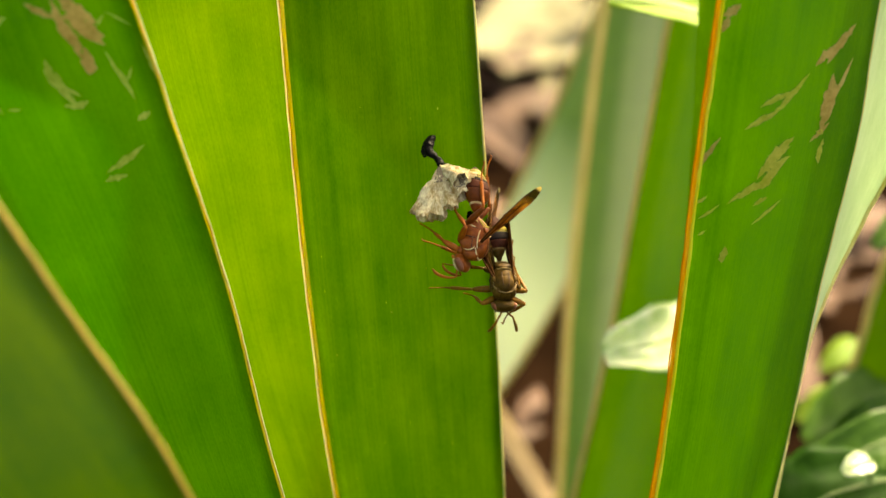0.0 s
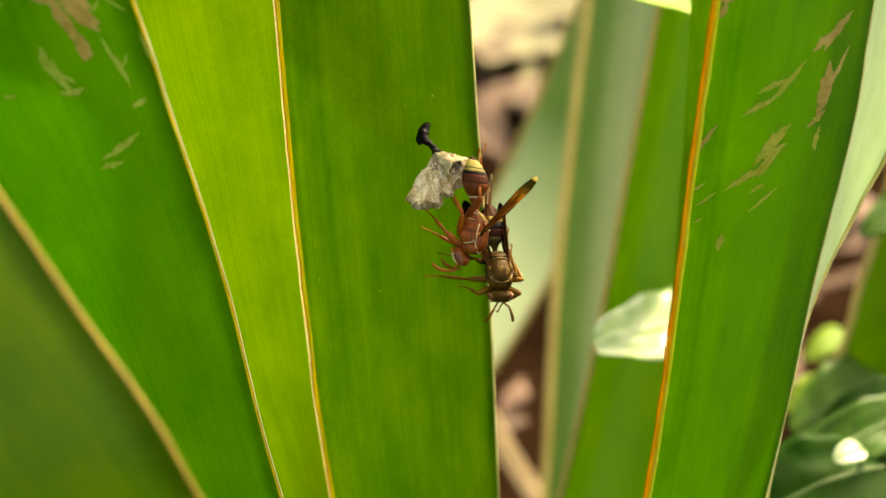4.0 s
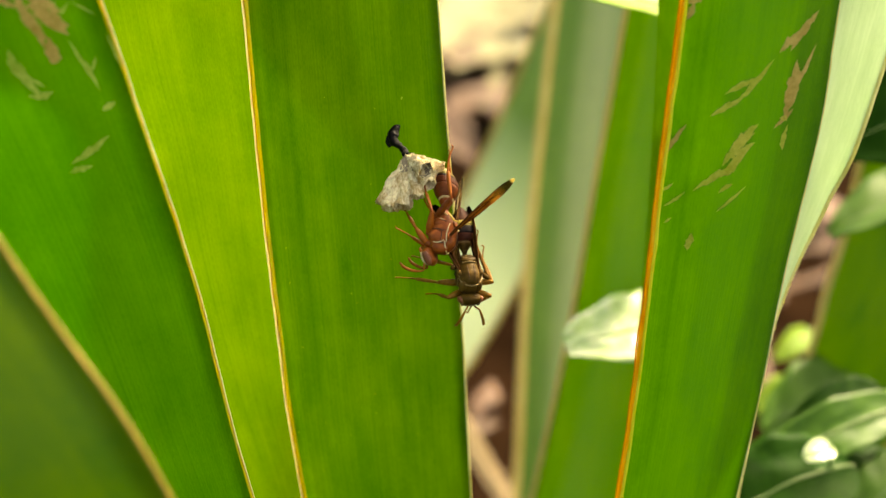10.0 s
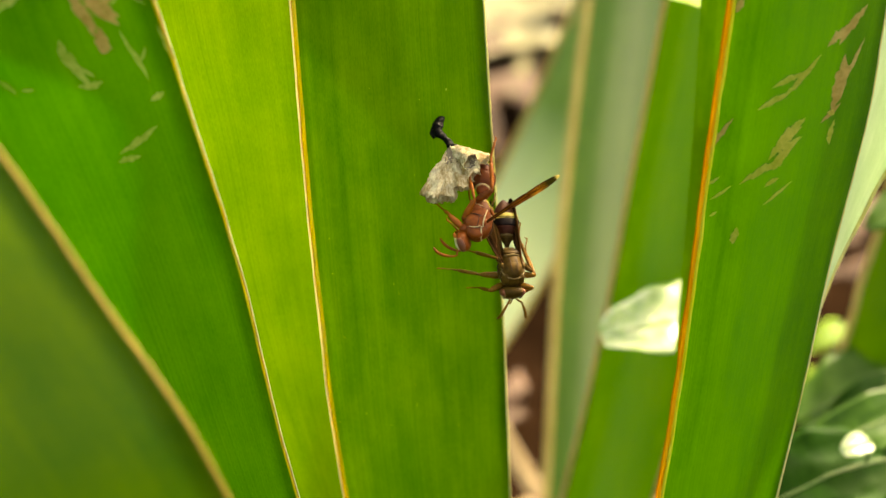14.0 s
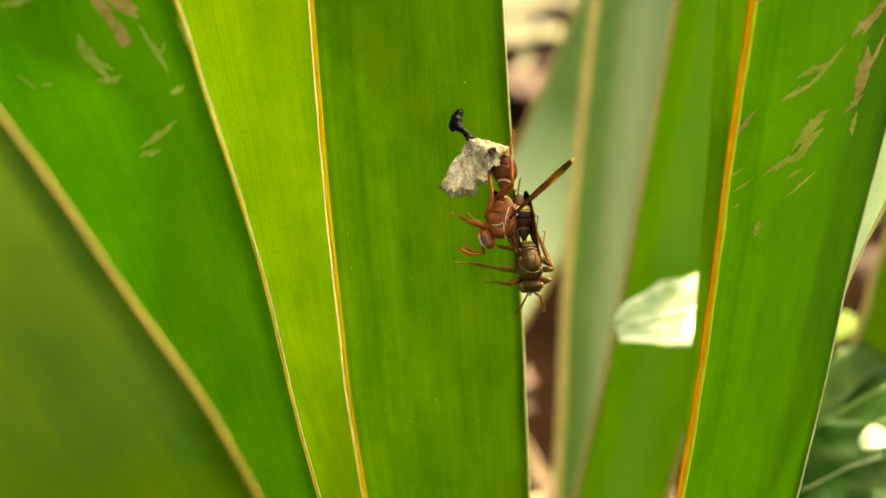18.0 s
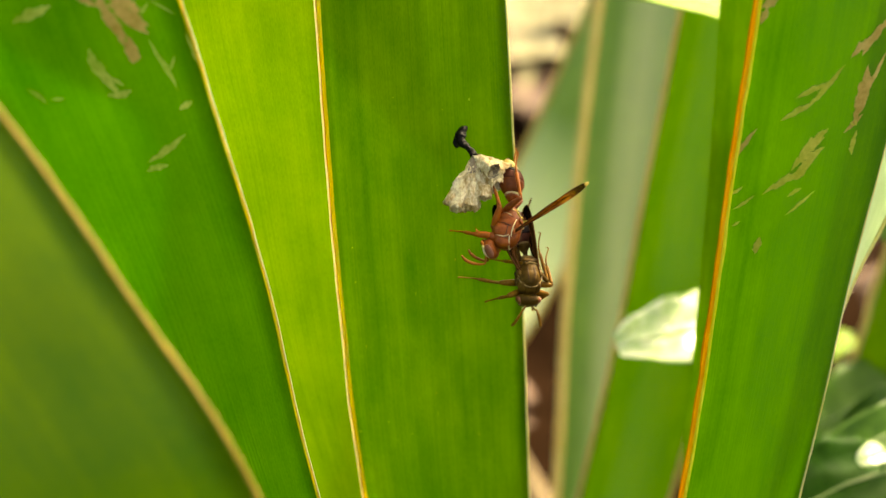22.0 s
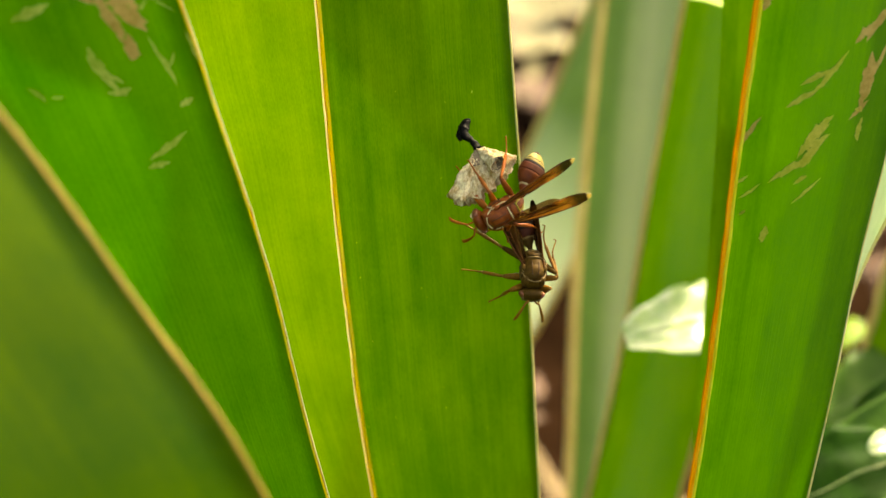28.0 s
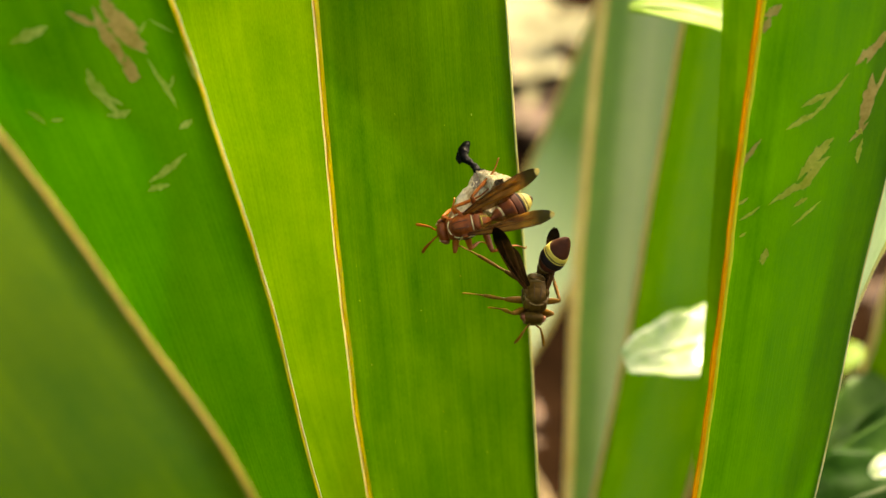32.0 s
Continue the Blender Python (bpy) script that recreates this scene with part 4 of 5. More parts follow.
def wasp(label, shell, legs_mat, curl, wing_mat, rings, line, size, span=11.2):
    """A wasp about 15 mm long: x forward, z its back, the origin in the thorax."""
    w = empty("wasp", label, "wasp", "paper wasps at the nest")
    w.scale = (size,) * 3
    part("thorax", loft([(2.55, 0.35, 0.4, -0.2), (2.35, 0.9, 0.95, -0.15), (1.6, 1.42, 1.5, -0.1), (0.5, 1.55, 1.8, -0.1), (-0.6, 1.5, 1.75, -0.1), (-1.5, 1.28, 1.45, -0.15), (-2.3, 1.0, 1.05, -0.3), (-2.85, 0.5, 0.5, -0.45), (-3.05, 0.22, 0.22, -0.5)], 24), shell, w)
    def bulge(name, x, y, z, lx, ly, lz, mat):
        rows = [(x + lx * c, max(0.03, ly * math.sqrt(1 - c * c)), max(0.03, lz * math.sqrt(1 - c * c)), z, y) for c in (-1, -0.9, -0.6, -0.2, 0.2, 0.6, 0.9, 1)]
        return part(name, loft(rows, 16, 2), mat, w)

    def line_of(name, y, pts, thick, mat):
        part(name, tube([(q[0] * MM, q[1] * y * MM, q[2] * MM) for q in pts], [thick * 0.7 * MM, thick * MM, thick * 0.6 * MM], 6, 14), mat, w)

    bulge("back_plate", 0.75, 0, 0.80, 1.45, 1.2, 0.95, shell)
    for y in (-1, 1):
        bulge("shoulder", 1.75, 0.85 * y, 0.0, 0.75, 0.62, 1.0, shell)
        bulge("side_plate", 0.45, 0.98 * y, -0.45, 1.0, 0.66, 1.25, shell)
        bulge("rear_plate", -1.15, 0.88 * y, -0.45, 0.72, 0.55, 0.95, shell)
        bulge("flank", -2.1, 0.55 * y, -0.2, 0.6, 0.5, 0.72, shell)
        line_of("collar_stripe", y, [(2.35, 0.02, 0.9), (2.1, 0.75, 0.85), (1.55, 1.25, 0.75), (0.95, 1.45, 0.6)], 0.10, line)
        line_of("wing_root_stripe", y, [(1.0, 1.40, 0.85), (0.2, 1.52, 0.72), (-0.7, 1.48, 0.75), (-1.3, 1.25, 0.8)], 0.08, line)
        line_of("rear_side_stripe", y, [(-2.75, 0.55, -0.75), (-2.55, 0.92, -0.35), (-2.3, 0.95, 0.2)], 0.09, YELLOW_PALE if line is CREAM else DULL)
        line_of("side_stripe", y, [(1.25, 1.18, -1.0), (1.32, 1.52, -0.4), (1.2, 1.54, 0.1), (0.85, 1.52, 0.5)], 0.07, line)
        line_of("side_stripe", y, [(-1.75, 1.02, -0.9), (-1.72, 1.22, -0.4), (-1.6, 1.18, 0.15)], 0.05, line)
        for pts in ([(-0.30, 1.30, -1.3), (-0.36, 1.60, -0.5), (-0.30, 1.50, 0.45)], [(1.45, 1.15, -1.1), (1.25, 1.5, 0.2), (1.1, 1.3, 0.9)], [(-1.55, 1.0, -1.1), (-1.55, 1.28, -0.2), (-1.45, 1.0, 0.8)], [(-0.3, 1.58, 0.05), (0.5, 1.68, 0.15), (1.2, 1.52, 0.1)]):
            line_of("suture", y, pts, 0.06, BROWN)
        line_of("back_stripe", y, [(-1.85, 0.5, 0.95), (-2.2, 0.62, 0.62), (-2.65, 0.45, 0.15)], 0.15, YELLOW if line is CREAM else DULL)
        line_of("scutum_line", y, [(1.7, 0.35, 1.55), (0.8, 0.42, 1.84), (-0.2, 0.42, 1.7)], 0.05, BROWN)
        part("wing_cap", loft([(0.9, 0.05, 0.05, 0.9, 1.25 * y), (0.6, 0.3, 0.2, 0.95, 1.3 * y), (0.1, 0.3, 0.2, 0.95, 1.28 * y), (-0.2, 0.05, 0.05, 0.9, 1.2 * y)], 10, 3), shell, w)
        for hx, hz in ((1.5, -1.55), (0.2, -1.55), (-1.9, -1.05)):
            bulge("coxa", hx, 0.62 * y, hz, 0.5, 0.42, 0.62, shell)
    part("scutellum", loft([(-0.9, 0.3, 0.1, 1.5), (-1.1, 0.95, 0.3, 1.35), (-1.6, 0.9, 0.3, 1.15), (-1.85, 0.3, 0.1, 0.95)], 16, 3), shell, w)
    part("scutellum_stripe", tube([(-0.72 * MM, -0.95 * MM, 1.42 * MM), (-0.72 * MM, 0, 1.74 * MM), (-0.72 * MM, 0.95 * MM, 1.42 * MM)], [0.06 * MM, 0.11 * MM, 0.06 * MM], 6, 12), line, w)
    part("rear_stripe", tube([(-1.8 * MM, -0.8 * MM, 1.05 * MM), (-1.85 * MM, 0, 1.28 * MM), (-1.8 * MM, 0.8 * MM, 1.05 * MM)], [0.06 * MM, 0.13 * MM, 0.06 * MM], 6, 12), YELLOW if line is CREAM else DULL, w)
    # head
    head = part("head", loft([(-0.75, 0.4, 0.4, 0), (-0.65, 1.05, 0.95, 0), (-0.2, 1.5, 1.3, 0), (0.2, 1.45, 1.28, -0.05), (0.55, 1.1, 1.0, -0.15), (0.78, 0.4, 0.45, -0.3)], 24), shell, w)
    head.location = Vector((2.95, 0, -1.2)) * MM
    for y in (-1, 1):
        part("eye", loft([(-0.45, 0.1, 0.3, 0.1, 1.32 * y), (-0.25, 0.28, 0.85, 0.1, 1.32 * y), (0.15, 0.32, 0.95, 0.05, 1.25 * y), (0.45, 0.2, 0.7, 0.0, 1.1 * y), (0.58, 0.05, 0.2, 0, 1.0 * y)], 14, 3), EYE, head)
        part("antenna", joined(tube([(v[0] * MM, v[1] * y * MM, v[2] * MM) for v in [(0.65, 0.3, 0.25), (1.0, 0.6, 0.9), (1.15, 0.85, 1.35)]], [0.11 * MM, 0.13 * MM, 0.12 * MM], 8, 8),
             tube([(v[0] * MM, v[1] * y * MM, v[2] * MM) for v in [(1.15, 0.85, 1.35), (1.7, 1.1, 1.2), (2.5, 1.45, 0.7), (3.1, 1.7, 0.0), (3.3, 1.8, -0.7)]], [0.10 * MM, 0.15 * MM, 0.2 * MM, 0.2 * MM, 0.1 * MM], 8, 20)), legs_mat, head)
        part("orbit_line", tube([(v[0] * MM, v[1] * y * MM, v[2] * MM) for v in [(0.35, 1.12, 0.85), (0.66, 1.02, 0.3), (0.70, 1.0, -0.3), (0.5, 1.05, -0.8)]], [0.06 * MM, 0.13 * MM, 0.07 * MM], 6, 12), line, head)
        part("cheek", loft([(0.30, 0.05, 0.1, -0.55, 0.85 * y), (0.5, 0.3, 0.4, -0.55, 0.8 * y), (0.75, 0.28, 0.35, -0.5, 0.68 * y), (0.85, 0.05, 0.08, -0.45, 0.6 * y)], 12, 3), YELLOW_PALE if line is CREAM else DULL, head)
        part("mandible", tube([(v[0] * MM, v[1] * y * MM, v[2] * MM) for v in [(0.45, 0.75, -0.75), (0.65, 0.6, -1.2), (0.6, 0.2, -1.45)]], [0.2 * MM, 0.2 * MM, 0.06 * MM], 8, 8), ORANGE, head)
    part("face_plate", loft([(0.35, 0.4, 0.3, -0.25), (0.60, 0.85, 0.7, -0.4), (0.84, 0.75, 0.6, -0.5), (0.95, 0.2, 0.2, -0.55)], 14, 3), YELLOW if line is CREAM else DULL, head)
    # abdomen on a bent axis
    ab = part("abdomen", tube([(0, 0, 0), (-0.5 * MM, 0, 0.02 * MM), (-1.0 * MM, 0, 0.1 * MM)], [0.24 * MM, 0.28 * MM, 0.42 * MM], 12, 5), shell, w)
    ab.location = Vector((-2.55, 0, -0.45)) * MM

    def along(s):
        """Place and turn of the bent axis s millimetres behind the waist."""
        k = radians(curl) / 9.0
        t = max(0.0, s - 1.0)
        x = -min(s, 1.0) - (math.sin(k * t) / k if k else t)
        z = 0.1 - ((1 - math.cos(k * t)) / k if k else 0)
        return x, z, k * t

    def ring_body(rows, n=22):
        verts, faces = [], []
        sec = spline(rows, (len(rows) - 1) * 3 + 1)
        for s, wd, ht in sec:
            x, z, g = along(s)
            for i in range(n):
                a = 2 * math.pi * i / n
                verts.append(((x + math.sin(g) * ht * math.sin(a)) * MM, wd * math.cos(a) * MM, (z + math.cos(g) * ht * math.sin(a)) * MM))
        m = len(sec)
        for i in range(m - 1):
            for k in range(n):
                faces.append((i * n + k, (i + 1) * n + k, (i + 1) * n + (k + 1) % n, i * n + (k + 1) % n))
        faces.append(tuple(range(n)))
        faces.append(tuple((m - 1) * n + k for k in range(n - 1, -1, -1)))
        return verts, faces

    profile = spline([(0.6, 0.30), (1.0, 0.52), (1.6, 0.98), (2.0, 1.10), (2.5, 1.50), (3.2, 1.86), (3.9, 1.95), (4.6, 1.84), (5.3, 1.56), (6.0, 1.16), (6.6, 0.70), (7.1, 0.10)], 80)
    profile[:, 1] *= 0.92 if line is CREAM else 0.88

    def ring(name, s0, s1, mat, swell=0.0):
        """One armour ring of the abdomen between two places on its axis."""
        rows = []
        for i in range(7):
            q = s0 + (s1 - s0) * i / 6
            r = np.interp(q, profile[:, 0], profile[:, 1]) + swell - (0.06 if i in (0, 6) else 0.0)
            rows.append((q, max(r, 0.04), max(r, 0.04) * 0.92))
        part(name, ring_body(rows), mat, ab)

    ring("first_segment", 0.6, 1.86, shell)
    ring("first_band", 1.84, 2.06, line, 0.03)
    for name, s0, s1, mat, swell in rings:
        ring(name, s0, s1, mat, swell)
    # wings, hinged at the thorax
    wings = []
    for y in (1, -1):
        def side_of(geo, y=y):
            return [(v[0], v[1] * y, v[2]) for v in geo[0]], geo[1]

        wg = part("wing", side_of(wing_geo(span, 1.75, to=0.84)), wing_mat, w)
        wg.location = Vector((0.3, 1.15 * y, 0.95)) * MM
        part("wing_tip", side_of(wing_geo(span + 0.02, 1.75, from_=0.835, to=0.99)), wing_mat, wg, "smoky black wing tip")
        for pts, thick in (([(0.2, 0.1, 0.05), (-3, 0.60, 0.1), (-6, 0.82, 0.02), (-9.4, 0.86, -0.1)], 0.13), ([(-0.2, -0.05, 0.1), (-3, 0.1, 0.16), (-6, 0.15, 0.05), (-8.8, -0.1, -0.1)], 0.09), ([(-2.6, 0.1, 0.14), (-4.4, -0.35, 0.1), (-6.2, -0.5, 0.0)], 0.07)):
            part("wing_vein", tube([(q[0] * span / 11.2 * MM, q[1] * y * MM, q[2] * MM) for q in pts], [thick * MM, thick * 0.8 * MM, thick * 0.4 * MM], 6, 16), VEIN, wg)
        hind = wing_geo(span * 0.66, 1.5)
        part("hind_wing", side_of(([(v[0], v[1] - 0.0004, v[2] - 0.00025) for v in hind[0]], hind[1])), WING_CLEAR if line is CREAM else WING_CLEAR_BROWN, wg)
        wings.append(wg)
    # legs: upper leg and lower leg with foot, hinged by the rows of motions()
    legs = []
    for y in (1, -1):
        for j, (hx, up, low) in enumerate(((1.5, 2.3, 2.3), (0.2, 2.7, 2.9), (-2.0, 3.2, 3.9))):
            fem = part("upper_leg", joined(tube([(0, 0, 0), (up * 0.3 * MM, 0, 0), (up * 0.75 * MM, 0, 0), (up * MM, 0, 0)], [0.34 * MM, 0.46 * MM, 0.36 * MM, 0.22 * MM], 10, 10)), shell if j == 2 else legs_mat, w)
            tib = part("lower_leg", tube([(0, 0, 0), (low * 0.6 * MM, 0, 0), (low * MM, 0, 0)], [0.17 * MM, 0.25 * MM, 0.22 * MM], 8, 8), legs_mat, w)
            part("foot", tube([(low * MM, 0, 0), ((low + 1.0) * MM, 0, 0.12 * MM), ((low + 1.9) * MM, 0, 0.5 * MM), ((low + 2.5) * MM, 0, 0.85 * MM), ((low + 2.75) * MM, 0.15 * MM, 0.6 * MM)], [0.14 * MM, 0.1 * MM, 0.09 * MM, 0.1 * MM, 0.04 * MM], 8, 14), legs_mat, tib)
            legs.append((fem, tib, Vector((hx, 0.8 * y, -1.1 if j == 2 else -1.75)) * MM, up * MM, low * MM))
    return {"body": w, "head": head, "abdomen": ab, "wings": wings, "legs": legs, "size": size}


WASP_A = wasp("red-brown paper wasp with amber wings clinging beside the nest", RED, ORANGE, 16, WING,
              [("second_segment", 2.02, 3.70, GASTER, 0), ("third_segment", 3.68, 4.80, REDBLACK, 0.01), ("dark_band", 4.78, 5.20, BLACK, 0.01), ("second_band", 5.18, 5.54, YELLOW_DULL, 0.03),
               ("fourth_segment", 5.52, 5.64, BLACK, 0), ("third_band", 5.62, 6.60, YELLOW_DULL, 0.02), ("tail_tip", 6.58, 7.05, DARKRED, 0)], CREAM, 1.12)
WASP_B = wasp("darker olive-brown paper wasp hanging head down on the leaf edge", OLIVE, OCHRE, 22, WING_BROWN,
              [("second_segment", 2.02, 3.10, REDBLACK, 0), ("dark_band", 3.08, 4.20, BLACK, 0.02), ("second_line", 4.18, 4.32, YELLOW, 0.03), ("third_segment", 4.30, 4.44, BLACK, 0),
               ("third_band", 4.42, 4.98, YELLOW, 0.02), ("tail_tip", 4.96, 7.05, DARKRED, 0)], DULL, 1.12, 9.6)


def body_pose(place, forward, back):
    f = way(*forward)
    d = way(*back)
    d = (d - f * d.dot(f)).normalized()
    m = Matrix((f, d.cross(f), d)).transposed().to_4x4()
    m.translation = at_leaf(*place)
    return m


def bone(start, end, pole):
    x = (end - start).normalized()
    z = (pole - x * pole.dot(x)).normalized()
    m = Matrix((x, z.cross(x), z)).transposed().to_4x4()
    m.translation = start
    return m


def key_wasp(k, rows, feet, wing_rows, head_rows, tail_rows, knees):
    """rows: seconds, place, forward, back. feet: for each leg the spot that its foot holds. knees: which way the front, middle and hind knees point."""
    poses = [(t, body_pose(*r)) for t, *r in rows]
    walk(k["body"], poses)
    for n, ((fem, tib, hip, up, shin), spots) in enumerate(zip(k["legs"], feet)):
        up_rows, low_rows = [], []
        for t, m in poses:
            spot = spots[0][1]
            for (t0, a), (t1, b) in zip(spots, spots[1:]):
                if t >= t0:
                    f = min(1.0, max(0.0, (t - t0) / (t1 - t0)))
                    spot = tuple(p + (q - p) * f for p, q in zip(a, b))
            foot = m.inverted() @ at_leaf(*spot) / k["size"]
            d = foot - hip
            low = shin + 0.0017   # the foot takes hold with its middle
            reach = min(max(d.length, abs(up - low) + 0.0002), (up + low) * 0.985)
            d = d.normalized()
            along = (up * up - low * low + reach * reach) / (2 * reach)
            kx, ky, kz = knees[n % 3]
            out = Vector((kx, ky if hip.y > 0 else -ky, kz))
            out = (out - d * out.dot(d)).normalized()
            knee = hip + d * along + out * math.sqrt(max(0.0, up * up - along * along))
            end = hip + d * reach
            up_rows.append((t, bone(hip, knee, out)))
            low_rows.append((t, bone(knee, end, out)))
        walk(fem, up_rows)
        walk(tib, low_rows)

    def body_at(t):
        for (t0, a), (t1, b) in zip(poses, poses[1:]):
            if t <= t1:
                return a.lerp(b, max(0.0, (t - t0) / (t1 - t0)))
        return poses[-1][1]

    def trailing(t, direction, roll, hinge):
        """A pose in the body's space whose -x runs along the given way."""
        x = -(body_at(t).to_3x3().inverted() @ way(*direction)).normalized()
        y = (Vector((0, 1, 0)) - x * x.y).normalized()
        m = Matrix((x, y, x.cross(y))).transposed().to_4x4() @ pose(0, 0, 0, roll)
        m.translation = hinge
        return m

    for wg, rws in zip(k["wings"], wing_rows):
        hinge = wg.location.copy()
        walk(wg, [(t, trailing(t, d, roll, hinge)) for t, d, roll in rws])
    hinge = k["abdomen"].location.copy()
    walk(k["abdomen"], [(t, trailing(t, d, 0, hinge)) for t, d in tail_rows])
    walk(k["head"], [(t, Matrix.Translation(k["head"].location) @ pose(0, 0, 0, *r)) for t, *r in head_rows])


